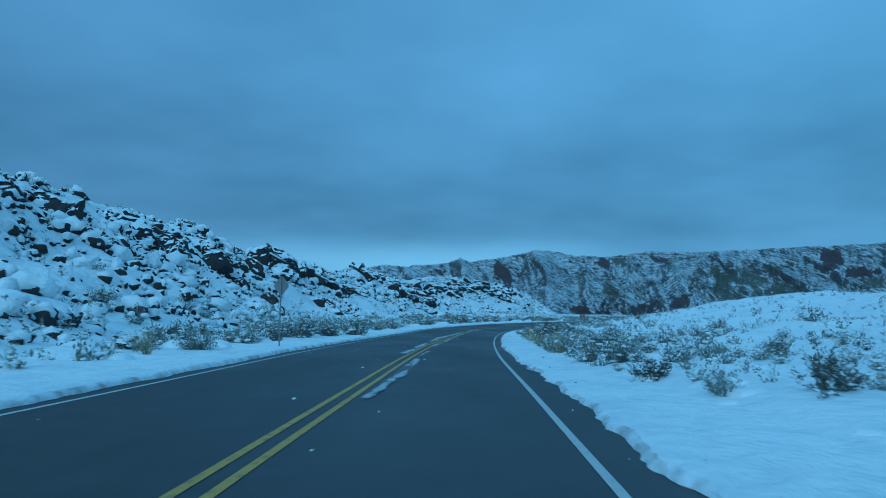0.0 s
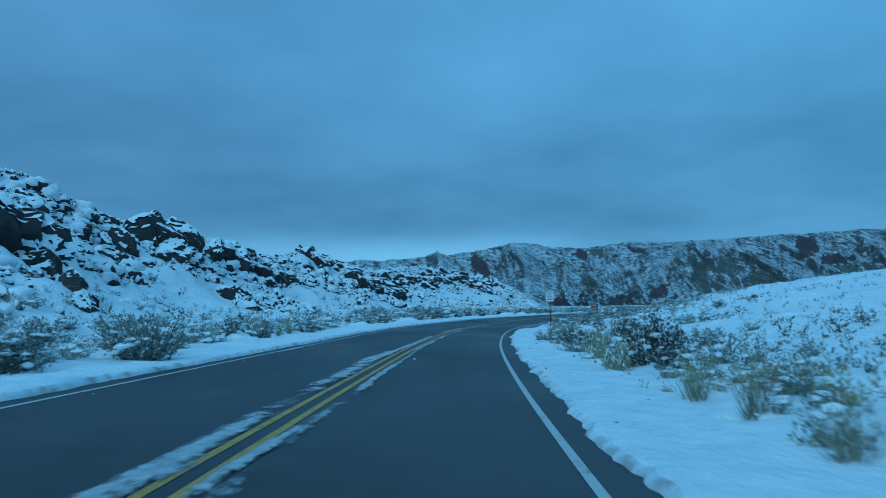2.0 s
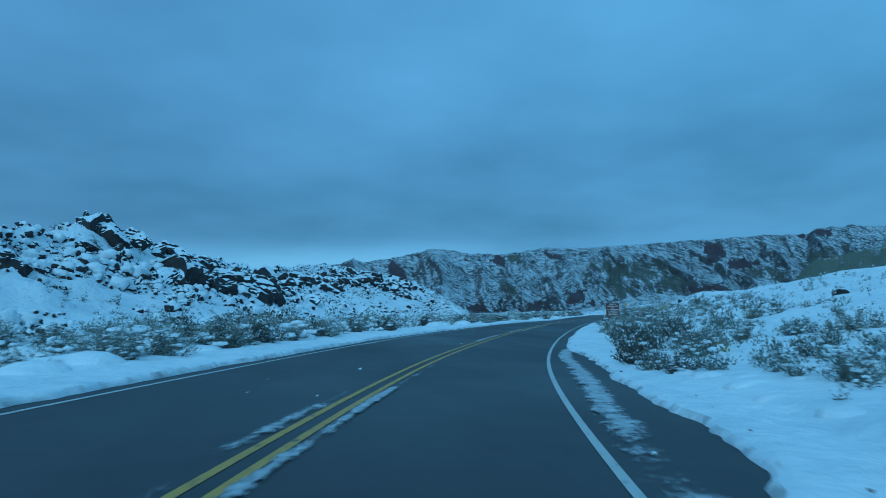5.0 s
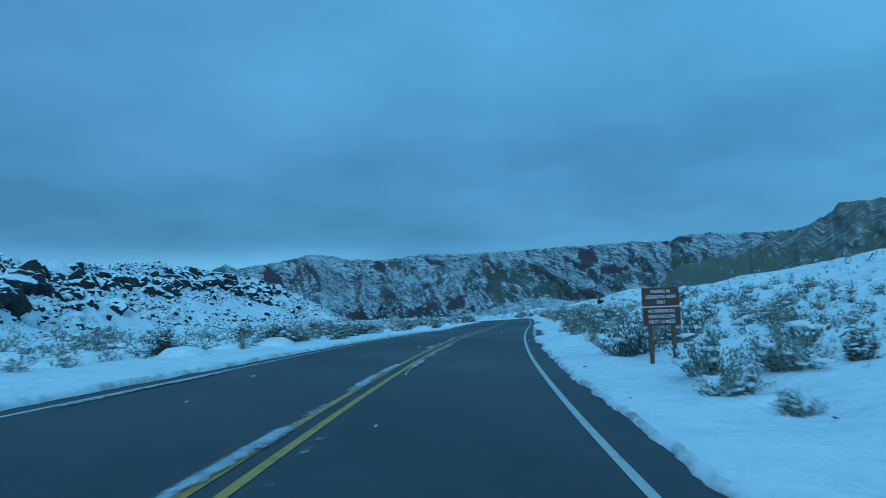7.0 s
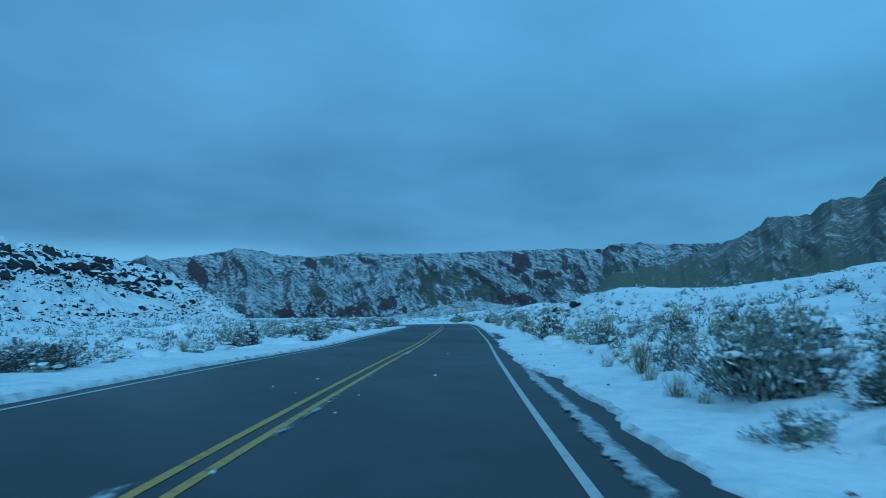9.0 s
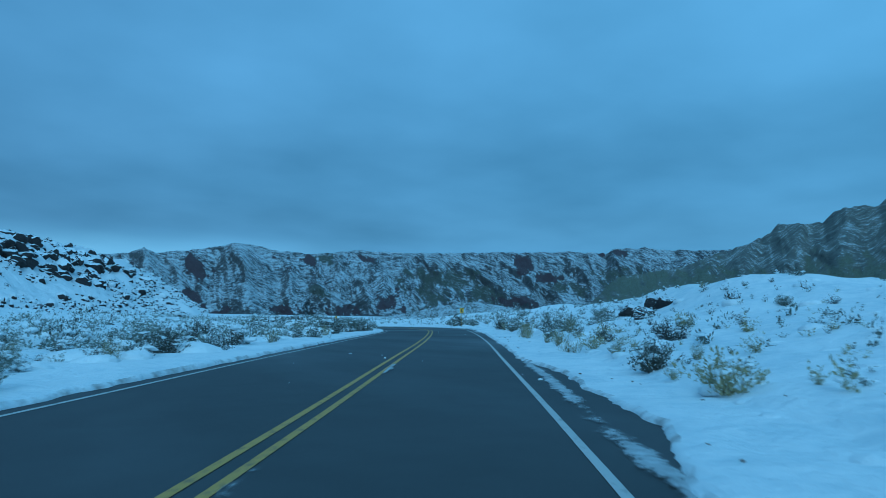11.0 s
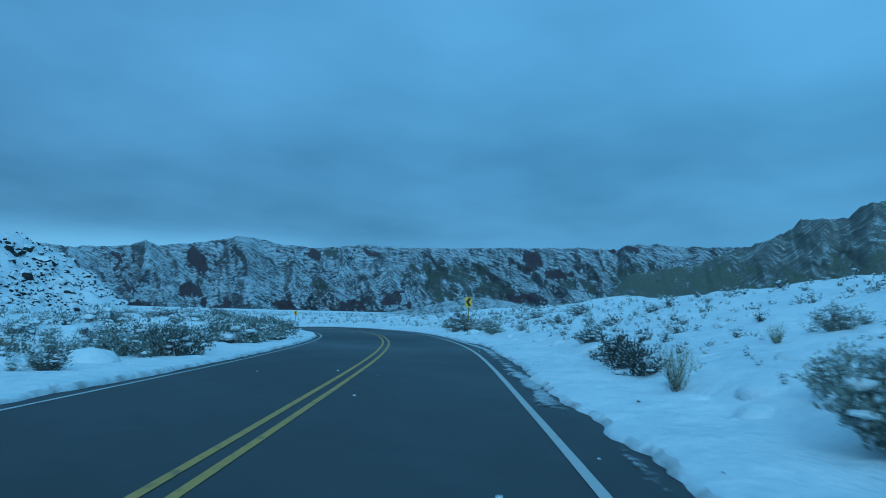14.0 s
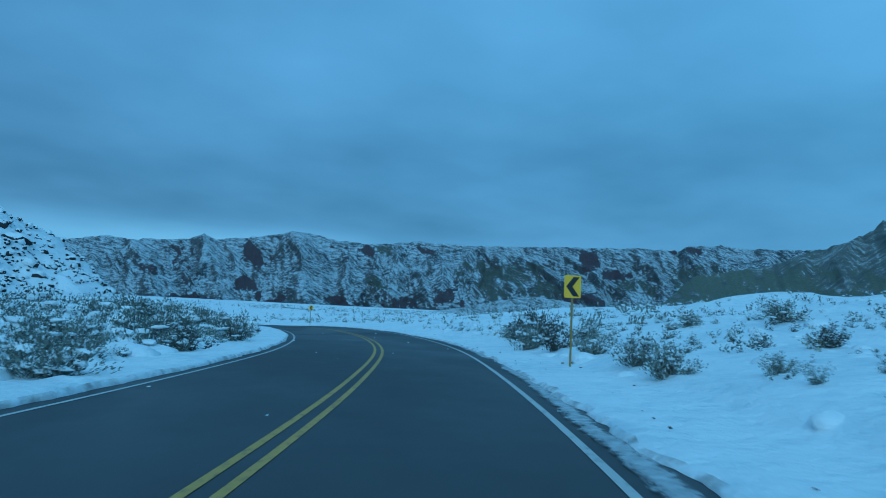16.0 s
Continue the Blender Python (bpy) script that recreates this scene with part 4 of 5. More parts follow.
patch = fbm(ys * 0.09, ts * 5, 3, 77)
out_y, out_t = np.array(OUTCROPS).T
crowd = np.min(np.hypot((ys[:, None] - out_y) / 5.0, (ts[:, None] - out_t) / 0.1), 1)
keep = (patch + rng.uniform(-0.14, 0.14, len(ys)) > 0.46 + 0.14 * smooth(0.4, 0.75, ts)) & (crowd > 0.95)
ys, ts, patch = ys[keep], ts[keep], patch[keep]
xs = np.array(hill_at(ys, ts))
keep = road_coords(xs, ys)[1] < -9.5
xs, ys = xs[keep], ys[keep]
sizes = np.clip(rng.lognormal(-1.4, 0.52, len(xs)), 0.1, 1.0)
zs = land(xs, ys) + sizes * 0.02
for pick, shapes, label in ((sizes >= 0.45, small, "black lava rubble under soft pillows of snow"), (sizes < 0.45, tiny, "small lava stones poking through lumpy snow")):
    rubble = scatter("lava_rubble", shapes, xs[pick], ys[pick], zs[pick], sizes[pick], (SNOWY_LAVA, SNOW), rng, (0.75, 1.2), shade=True)
    tagged(rubble, label, "rubble", kind="stuff")


# pillows of snow lodged among the blocks of the outcrops
lumps = [(*blob(rng, 2), np.zeros(320, int)) for _ in range(12)]
px, py, pz, ps = np.array(pillows).T
tagged(scatter("snow_pillows", lumps, px, py, pz, ps, (SNOW,), rng, (0.45, 0.8), shade=True), "rounded pillows of snow lodged on the lava outcrops", "snow", kind="stuff")

# crumbs of snow flung onto the asphalt
rng = np.random.default_rng(59)
crumb = [(*blob(rng, 1), np.zeros(20, int)) for _ in range(6)]
s = rng.uniform(2, 285, 110)
lat = np.where(rng.random(110) < 0.4, rng.uniform(-4.0, 3.2, 110), rng.choice([-0.6, 0.6, 3.7, -3.9], 110) + rng.normal(0, 0.2, 110))
x, y, z = on_road(s, lat)
sizes = np.clip(rng.lognormal(-3.7, 0.45, 110), 0.012, 0.06)
tagged(scatter("snow_crumbs", crumb, x, y, z + sizes * 0.2, sizes, (SNOW,), rng, (0.4, 0.8), shade=True), "small crumbs of snow flung onto the asphalt", "snow", kind="stuff")


# dark crumbs of soil and pits along the ploughed edge
rng = np.random.default_rng(67)
clod = [(*rock_shape(rng, 1, 5), np.zeros(20, int)) for _ in range(6)]
s = np.r_[rng.uniform(0, 290, 120), rng.uniform(170, 290, 60)]
lat = right_edge(s) + 0.25 + rng.exponential(0.55, len(s))
x, y, z = on_road(s, lat)
sizes = np.clip(rng.lognormal(-3.6, 0.4, len(s)), 0.015, 0.05)
top = np.maximum(land(x, y) + 0.03, z + 0.11)
tagged(scatter("verge_clods", clod, x, y, top, sizes, (POST_WOOD,), rng, (0.35, 0.7)), "dark clods of soil scattered on the ploughed snow", "soil", kind="stuff")


# ---- desert brush ----
def tube(p, r, sides=3):
    p = np.asarray(p, float)
    v, f = [], []
    for k, c in enumerate(p):
        for j in range(sides):
            a = 6.283 * j / sides
            v.append(c + [r[k] * math.cos(a), r[k] * math.sin(a), 0])
    for k in range(len(p) - 1):
        for j in range(sides):
            a, b_ = k * sides + j, k * sides + (j + 1) % sides
            f += [(a, b_, b_ + sides), (a, b_ + sides, a + sides)]
    return np.array(v), np.array(f)


def stems_of(rng, n, spread):
    """Curved stems from the root: three points each, for a bush one metre high."""
    out = []
    for _ in range(n):
        a, e = rng.uniform(0, 6.283), rng.uniform(0.0, 1.0) ** 0.7 * spread
        d = np.array([math.cos(a) * math.sin(e), math.sin(a) * math.sin(e), math.cos(e)])
        length = rng.uniform(0.7, 1.05) * (1.0 - 0.12 * e)
        base = np.array([*(rng.normal(0, 0.07, 2)), -0.12])
        mid = base + d * length * 0.5 + rng.normal(0, 0.05, 3)
        tip = mid + (d + np.array([0, 0, 0.35])) * length * 0.45 + rng.normal(0, 0.05, 3)
        out.append((base, mid, tip))
    return out


def leaves_of(rng, stems, per, length, width, start=0.35, droop=0.25):
    V, F = [], []
    for base, mid, tip in stems:
        for _ in range(per):
            u = rng.uniform(start, 1.05)
            p = (base * (1 - 2 * u) + mid * 2 * u) if u < 0.5 else (mid * (2 - 2 * u) + tip * (2 * u - 1))
            p = p + rng.normal(0, 0.055, 3)
            d = tip - mid
            d = d / np.linalg.norm(d) + rng.normal(0, 0.55, 3) + np.array([0, 0, droop])
            d /= np.linalg.norm(d)
            side = np.cross(d, rng.standard_normal(3))
            side /= np.linalg.norm(side)
            l, w = length * rng.uniform(0.6, 1.3), width * rng.uniform(0.6, 1.3)
            n0 = len(V)
            V += [p, p + d * l * 0.5 + side * w, p + d * l, p + d * l * 0.5 - side * w]
            F.append((n0, n0 + 1, n0 + 2, n0 + 3))
    return np.array(V), np.array(F)


def snow_on(rng, stems, n, size):
    V, F, n0 = [], [], 0
    for k in rng.choice(len(stems), n, replace=n > len(stems)):
        base, mid, tip = stems[k]
        u = rng.uniform(0.35, 0.95)
        p = mid * (1 - u) + tip * u
        v, f = blob(rng)
        r = size * rng.uniform(0.55, 1.25)
        w = v * [r * rng.uniform(0.8, 1.5), r * rng.uniform(0.8, 1.3), r * rng.uniform(0.35, 0.6)] + p
        V.append(w)
        F.append(f + n0)
        n0 += len(v)
    return np.concatenate(V), np.concatenate(F)


def make_bush(rng, kind):
    if kind == "straw":
        stems = stems_of(rng, 16, 0.8)
        lv, lf = leaves_of(rng, stems, 34, 0.42, 0.006, 0.0, 0.9)
        leaf, snow, label, name = STRAW, 2, "clump of dry straw-coloured grass in the snow", "dry_grass_clump"
    elif kind == "dark":
        stems = stems_of(rng, 26, 1.25)
        lv, lf = leaves_of(rng, stems, 80, 0.1, 0.018, 0.04, 0.5)
        leaf, snow, label, name = DARK_LEAF, 8, "dark bushy desert shrub carrying clumps of snow", "desert_shrub"
    else:
        stems = stems_of(rng, 28, 1.2)
        lv, lf = leaves_of(rng, stems, 80, 0.1, 0.016, 0.04, 0.8)
        leaf, snow, label, name = SAGE, 13, "grey-green sagebrush carrying clumps of snow", "sagebrush"
    sv, sf, n0 = [], [], 0
    for st in stems:
        v, f = tube(st, (0.016, 0.011, 0.004))
        sv.append(v)
        sf.append(f + n0)
        n0 += len(v)
    root = new(name)
    part("woody_base", mesh_of("woody_base", np.concatenate(sv), np.concatenate(sf), (TWIG,)), root, "thin bare grey stems")["kind"] = "stuff"
    part("foliage", mesh_of("foliage", lv, lf, (leaf,), shade=False), root)["kind"] = "stuff"
    nv, nf = snow_on(rng, stems, snow, 0.1 if kind != "straw" else 0.06)
    part("snow_load", mesh_of("snow_load", nv, nf, (SNOW,)), root, "soft white clumps of snow")["kind"] = "stuff"
    return tagged(root, label, "shrub" if kind != "straw" else "grass", {"straw": "dry grass by the road", "dark": "dark shrubs by the road"}.get(kind, "sagebrush by the road"))


rng = np.random.default_rng(5)
BUSHES = {k: [make_bush(rng, k) for _ in range(n)] for k, n in (("sage", 8), ("dark", 5), ("straw", 5))}


def bush(kind, x, y, h, rng):
    z = float(land(np.array([x]), np.array([y]))[0])
    wide = h * rng.uniform(1.05, 1.45) * (1.0 if kind != "straw" else 0.8)
    proto = BUSHES[kind][rng.integers(len(BUSHES[kind]))]
    made = copy_thing(proto, pose(x, y, z - 0.02, rng.uniform(-6, 6), rng.uniform(-6, 6), rng.uniform(0, 360)) @ Matrix.Diagonal((wide, wide, h, 1)))
    if h > 0.95:
        made["label"] = {"sage": "tall grey-green sagebrush heavy with clumps of snow", "dark": "tall dark desert shrub heavy with clumps of snow", "straw": "tall clump of dry straw-coloured grass in snow"}[kind]
    elif h < 0.5:
        made["label"] = {"sage": "low grey-green sagebrush half buried in snow", "dark": "low dark desert shrub half buried in snow", "straw": "short tuft of dry straw-coloured grass in snow"}[kind]
    return made


# where they stand: x, y, height
SAGE_AT = [
    (4.6, 21.5, 0.86), (3.9, 14.2, 0.34), (9.0, 18.8, 0.61), (5.0, 19.8, 0.72), (8.2, 20.9, 0.34), (-10.5, 27.4, 1.33),
    (-10.6, 31.1, 1.0), (-7.9, 38.8, 1.41), (-6.0, 47.2, 1.52), (5.0, 33.0, 0.65), (4.8, 30.6, 0.72), (6.0, 34.1, 0.35),
    (9.1, 38.4, 0.55), (-9.8, 44.2, 1.08), (-10.0, 49.6, 1.12), (-6.3, 49.1, 0.99), (-8.9, 54.5, 1.19), (-6.9, 59.3, 1.21),
    (6.8, 59.3, 0.88), (7.0, 57.7, 0.68), (6.1, 51.3, 0.66), (11.3, 63.1, 0.64), (15.1, 96.0, 0.73), (18.4, 104.6, 1.18),
    (13.1, 89.9, 0.64), (15.1, 91.6, 0.79), (1.5, 109.6, 1.6), (-4.8, 121.7, 1.6), (5.2, 107.7, 1.0), (8.7, 115.7, 1.21),
]
SAGE_AT_2 = [
    (22.0, 114.6, 0.98), (24.4, 120.4, 1.04), (22.5, 113.3, 0.8), (20.5, 111.1, 0.4), (21.1, 112.8, 0.65), (20.1, 140.4, 0.87),
    (33.6, 139.4, 1.13), (30.2, 133.9, 0.56), (36.2, 139.2, 0.7), (33.9, 140.2, 1.11), (39.9, 151.5, 0.91), (32.0, 137.8, 0.55),
    (30.4, 166.3, 1.17), (35.9, 173.1, 0.99), (49.9, 172.7, 0.42), (50.9, 175.1, 0.34), (39.5, 189.8, 1.01), (47.7, 197.3, 0.88),
    (56.7, 187.6, 0.7), (63.2, 202.4, 0.87), (63.6, 202.9, 0.9), (65.5, 201.8, 0.63), (58.0, 223.5, 1.44), (62.4, 235.6, 1.6),
    (56.7, 223.8, 1.07), (70.0, 216.6, 0.64), (67.8, 213.1, 0.3), (61.7, 236.1, 1.42), (64.7, 239.6, 1.22), (59.2, 229.3, 1.06),
]
SAGE_AT_3 = [
    (8.3, 50.7, 0.8), (8.9, 52.0, 0.7), (9.6, 49.0, 0.6), (19.2, 102.5, 1.05), (20.0, 104.0, 1.1), (19.0, 100.5, 0.7), (30.6, 134.1, 0.75), (34.8, 140.3, 1.3), (50.3, 207.6, 1.7), (64.0, 244.6, 1.3), (65.3, 253.2, 1.6), (66.6, 254.0, 1.5), (-8.6, 24.5, 0.9), (-8.8, 30.9, 1.0),
    (57.5, 228.1, 0.98), (88.4, 244.3, 1.08), (76.2, 234.7, 0.77), (79.9, 248.3, 1.12), (77.1, 237.0, 0.78), (78.5, 241.2, 0.83),
    (59.7, 190.5, 1.05), (76.6, 232.3, 0.42), (67.4, 259.9, 1.6), (64.1, 265.1, 1.6), (69.0, 259.0, 1.39), (63.0, 249.5, 1.13), (64.7, 244.8, 0.63),
]
DARK_AT = [
    (5.8, 10.5, 0.72), (4.4, 14.8, 0.53), (4.7, 28.5, 0.72), (7.0, 55.6, 0.67), (6.4, 56.8, 0.53), (6.9, 53.1, 0.69),
    (10.2, 57.3, 0.56), (8.4, 53.1, 0.92), (13.5, 91.4, 1.09), (12.8, 88.2, 0.57), (2.9, 107.7, 1.38), (24.1, 113.4, 0.57),
    (15.4, 140.8, 0.85), (12.4, 128.9, 0.92), (32.6, 133.8, 0.53), (29.7, 131.1, 0.53), (43.3, 160.1, 1.11), (22.5, 147.5, 0.95),
    (31.0, 166.3, 1.14), (35.2, 171.2, 0.94), (36.7, 141.0, 0.85), (48.6, 170.9, 0.7), (53.3, 175.6, 0.66), (53.5, 179.1, 0.61),
    (41.3, 185.0, 0.62), (56.7, 185.3, 0.43), (51.7, 209.0, 1.37), (58.8, 223.2, 1.07), (61.4, 198.1, 0.3), (66.9, 210.9, 0.79),
]
DARK_AT_2 = [
    (6.6, 44.9, 1.15), (7.4, 46.0, 0.85), (6.3, 43.0, 0.7), (15.9, 97.6, 0.95), (16.6, 98.6, 0.9), (15.7, 96.0, 0.7), (17.6, 97.2, 0.8), (18.2, 99.6, 0.9),
    (82.1, 252.0, 1.59), (67.8, 212.4, 0.7), (66.2, 209.5, 0.71), (80.6, 235.0, 0.62), (79.4, 245.2, 1.0),
]
STRAW_AT = [
    (4.6, 27.6, 1.0), (5.3, 37.5, 1.21), (4.9, 34.9, 0.8), (5.3, 39.3, 0.72), (6.2, 48.5, 0.87), (27.3, 127.4, 1.05),
    (17.9, 137.2, 0.78), (33.6, 141.3, 0.59), (35.6, 144.5, 0.7), (34.7, 143.2, 0.47), (33.2, 140.3, 0.39), (36.1, 146.3, 0.46),
    (51.5, 178.3, 0.74), (54.0, 182.7, 0.98), (57.8, 191.5, 1.09), (44.1, 189.9, 0.74), (55.3, 185.6, 0.48), (58.4, 192.9, 0.8),
    (49.4, 201.5, 1.0), (65.3, 207.6, 0.81), (59.8, 194.9, 1.0), (60.2, 195.7, 0.8), (58.1, 188.0, 0.9), (59.4, 194.0, 0.7),
]
rng = np.random.default_rng(8)
for kind, rows in (("sage", SAGE_AT + SAGE_AT_2 + SAGE_AT_3), ("dark", DARK_AT + DARK_AT_2), ("straw", STRAW_AT)):
    for x, y, h in rows:
        bush(kind, x, y, h * 0.9 if kind != "straw" else min(h * 0.8, 0.62), rng)
# more of them fill both verges, clear of the signs
CLEAR = ((23.5, 117.9), (22, 115), (20, 112), (9.1, 71.3), (-6.6, 28.3), (76.9, 239.8), (75.5, 236), (80.8, 314.4))
count = 0
while count < 330:
    s = rng.uniform(16, 285) if count < 190 else (rng.uniform(228, 292) if count < 250 else rng.uniform(78, 150))
    if count >= 190 or rng.random() < 0.58:
        lat = -(6.8 + rng.exponential(2.6 if count < 190 else 4.0))
    else:
        lat = 6.3 + rng.exponential(4.5)
    thick = fbm(np.array([s * 0.06]), np.array([lat * 0.1]), 2, 61)[0]
    if thick < (0.36 if lat < 0 else 0.5):
        continue
    x, y, _ = on_road(s, lat)
    if min(math.hypot(x - sx, y - sy) for sx, sy in CLEAR) < 3.2:
        continue
    kind = rng.choice(["sage", "dark", "straw"], p=[0.62, 0.2, 0.18])
    bush(kind, float(x), float(y), rng.uniform(0.3, 0.75 if kind != "straw" else 0.5) * (1.0 if lat > 0 else 1.35), rng)
    count += 1
for group in BUSHES.values():
    for proto in group:
        for o in (*proto.children_recursive, proto):
            bpy.data.objects.remove(o)


def far_bush(rng, n=6, per=7, length=0.26, width=0.05, snow=2, load=0.24):
    """A small clump for ground farther off: few, larger leaves and some snow."""
    stems = stems_of(rng, n, 1.2)
    v, f = leaves_of(rng, stems, per, length, width, 0.03, 0.6)
    tri = np.concatenate([f[:, [0, 1, 2]], f[:, [0, 2, 3]]])
    b, bf = blob(rng, 1)
    V, F, I, n0 = [v], [tri], [np.zeros(len(tri), int)], len(v)
    for _ in range(snow):
        p = stems[rng.integers(n)][2] * [0.8, 0.8, 0.75]
        V.append(b * rng.uniform(0.6, 1.0) * [load, load * 0.85, load * 0.45] + p)
        F.append(bf + n0)
        I.append(np.ones(len(bf), int))
        n0 += len(b)
    return np.concatenate(V), np.concatenate(F), np.concatenate(I)


rng = np.random.default_rng(83)
mounds = []
for _ in range(10):
    v, f = ICO[2]
    q = rng.uniform(-2.5, 2.5, (3, 3))
    v = v * (1 + 0.13 * sum(np.sin(v @ d + j) for j, d in enumerate(q)))[:, None]
    mounds.append((v, f, np.zeros(len(f), int)))
for name, n, s0, s1, lo, hi, size, side, label in (
    ("snow_mounds", 620, 15, 340, 7.0, 22, 0.55, -1, "soft mounds of snow over buried brush"),
    ("snow_mounds", 1000, 2, 290, 5.7, 26, 0.26, 1, "small lumps of snow over buried brush and stones"),
    ("snow_mounds", 190, 238, 325, 7.4, 17, 0.8, -1, "rounded mounds of snow among the sagebrush"),
):
    s = rng.uniform(s0, s1, n)
    lat = side * (lo + (hi - lo) * rng.random(n) ** 1.5)
    x, y, _ = on_road(s, lat)
    ok = np.abs(road_coords(x, y)[1]) > lo - 0.3
    x, y = x[ok], y[ok]
    sizes = np.clip(rng.lognormal(math.log(size), 0.4, len(x)), 0.12, min(0.95, size * 1.7))
    tagged(scatter(name, mounds, x, y, land(x, y) - sizes * (0.16 if side < 0 else 0.3), sizes, (SNOW,), rng, (0.35, 0.6), shade=True), label, "snow", kind="stuff")
rng = np.random.default_rng(77)
clumps = [far_bush(rng) for _ in range(12)]
sprigs = [far_bush(rng, 5, 6, 0.3, 0.06, 1, 0.3) for _ in range(12)]
thickets = [far_bush(rng, 20, 24, 0.14, 0.024, 3) for _ in range(10)]
laden = [far_bush(rng, 20, 22, 0.14, 0.024, 6, 0.32) for _ in range(10)]


def spread_brush(n, s0, s1, lo, hi, size, side, seed, cut):
    r = np.random.default_rng(seed)
    s = r.uniform(s0, s1, n)
    lat = side * (lo + (hi - lo) * r.random(n) ** 1.4)
    x, y, _ = on_road(s, lat)
    ok = (fbm(x * 0.07, y * 0.07, 3, seed) + r.uniform(-0.15, 0.15, n) > cut) & (np.abs(road_coords(x, y)[1]) > lo - 0.5)
    ok &= np.min([np.hypot(x - sx, y - sy) for sx, sy in CLEAR], 0) > 2.6
    return x[ok], y[ok], np.clip(r.lognormal(math.log(size), 0.35, ok.sum()), 0.1, 1.5)


for name, args, mats, label in (
    ("brush", (3600, -20, 290, 8.5, 75, 0.32, 1, 5, 0.42), (SAGE, SNOW), "scattered grey-green brush poking through the snow"),
    ("dark_brush", (900, -20, 290, 9, 75, 0.3, 1, 15, 0.5), (DARK_LEAF, SNOW), "scattered dark brush poking through the snow"),
    ("hillside_brush", (4200, -20, 300, 8.0, 46, 0.42, -1, 25, 0.38), (SAGE, SNOW), "snow-laden brush among lava rubble on the hill"),
    ("verge_brush", (1500, 0, 290, 6.6, 22, 0.2, 1, 45, 0.42), (SAGE, SNOW), "small sprigs of brush poking through the snow"),
    ("verge_twigs", (700, 0, 290, 6.6, 22, 0.17, 1, 55, 0.46), (DARK_LEAF, SNOW), "small dark twigs poking through the snow"),
    ("verge_grass", (700, 0, 290, 6.4, 18, 0.2, 1, 65, 0.48), (STRAW, SNOW), "small tufts of straw poking through the snow"),
    ("hillside_twigs", (1500, -20, 300, 9, 46, 0.36, -1, 35, 0.45), (DARK_LEAF, SNOW), "dark snow-laden brush on the lava hill"),
):
    x, y, size = spread_brush(*args)
    ob = scatter(name, clumps, x, y, land(x, y), size, mats, rng, (0.7, 1.1))
    tagged(ob, label, "brush", kind="stuff")
for name, args, mats, label in (
    ("sage_thicket", (230, 14, 80, 6.0, 15, 0.4, 1, 105, 0.46), (SAGE, SNOW), "pale sagebrush thicket in the snow beside the road"),
    ("sage_thicket", (300, 82, 166, 6.4, 17, 0.4, 1, 115, 0.48), (SAGE, SNOW), "pale sagebrush thicket in the snow beside the road"),
    ("grass_thicket", (90, 26, 68, 5.3, 7.4, 0.34, 1, 185, 0.34), (STRAW, SNOW), "dry olive-yellow grass and brush along the verge"),
    ("grass_thicket", (120, 150, 215, 6.0, 11.0, 0.36, 1, 195, 0.42), (STRAW, SNOW), "dry straw-coloured grass in the snow beside the road"),
    ("sage_thicket", (130, 6, 56, 5.7, 12, 0.3, 1, 205, 0.36), (SAGE, SNOW), "low pale sagebrush in lumpy snow beside the road"),
    ("sage_thicket", (200, 196, 285, 6.5, 20, 0.3, 1, 215, 0.4), (SAGE, SNOW), "low pale sagebrush in lumpy snow beside the road"),
    ("dark_thicket", (170, 14, 166, 6.4, 18, 0.42, 1, 125, 0.46), (DARK_LEAF, SNOW), "dark shrub thicket in the snow beside the road"),
    ("dark_thicket", (120, 166, 290, 7.5, 24, 0.36, 1, 135, 0.48), (DARK_LEAF, SNOW), "dark shrub thicket in the snow beside the road"),
    ("sage_thicket", (440, 20, 225, 7.0, 18, 0.42, -1, 145, 0.42), (SAGE, SNOW), "pale sagebrush thicket at the foot of the hill"),
    ("sage_thicket", (260, 36, 130, 7.4, 14, 0.62, -1, 225, 0.4), (SAGE, SNOW), "rounded sagebrush under thick snow at the hill's foot"),
    ("sage_thicket", (520, 242, 330, 7.2, 20, 0.78, -1, 155, 0.36), (SAGE, SNOW), "dense grey-green sagebrush thicket inside the road's bend"),
    ("dark_thicket", (130, 222, 340, 7.4, 26, 0.55, -1, 165, 0.46), (DARK_LEAF, SNOW), "dark shrubs thick with snow inside the road's bend"),
    ("dark_thicket", (160, 20, 205, 7.2, 16, 0.5, -1, 175, 0.44), (DARK_LEAF, SNOW), "dark shrubs thick with snow at the hill's foot"),
):
    x, y, size = spread_brush(*args)
    tagged(scatter(name, laden if args[6] < 0 else thickets, x, y, land(x, y), size, mats, rng, (0.75, 1.1)), label, "brush", kind="stuff")
r = np.random.default_rng(99)
x, y = r.uniform(-20, 330, 5200), 250 + r.random(5200) ** 1.3 * 420
x, y = np.r_[x, r.uniform(60, 190, 1500)], np.r_[y, r.uniform(262, 400, 1500)]
ok = (np.abs(road_coords(x, y)[1]) > 8) & (hill_part(x, y)[0] < 0.6) & (fbm(x * 0.03, y * 0.03, 3, 5) > 0.4)
x, y = x[ok], y[ok]
valley = scatter("valley_brush", sprigs, x, y, land(x, y), np.clip(r.lognormal(-0.6, 0.35, len(x)), 0.2, 1.2), (SAGE, SNOW), rng, (0.7, 1.1))
tagged(valley, "dense low sagebrush across the snowy valley floor", "brush", kind="stuff")


# ---- road signs: built facing -y, then turned to the traffic ----
def post(w, d, h, mat, parent, x=0.0, name="post", label=""):
    return part(name, (box(w, d, h, 0.006, (x, 0, h / 2 - 0.3)), mat), parent, label)


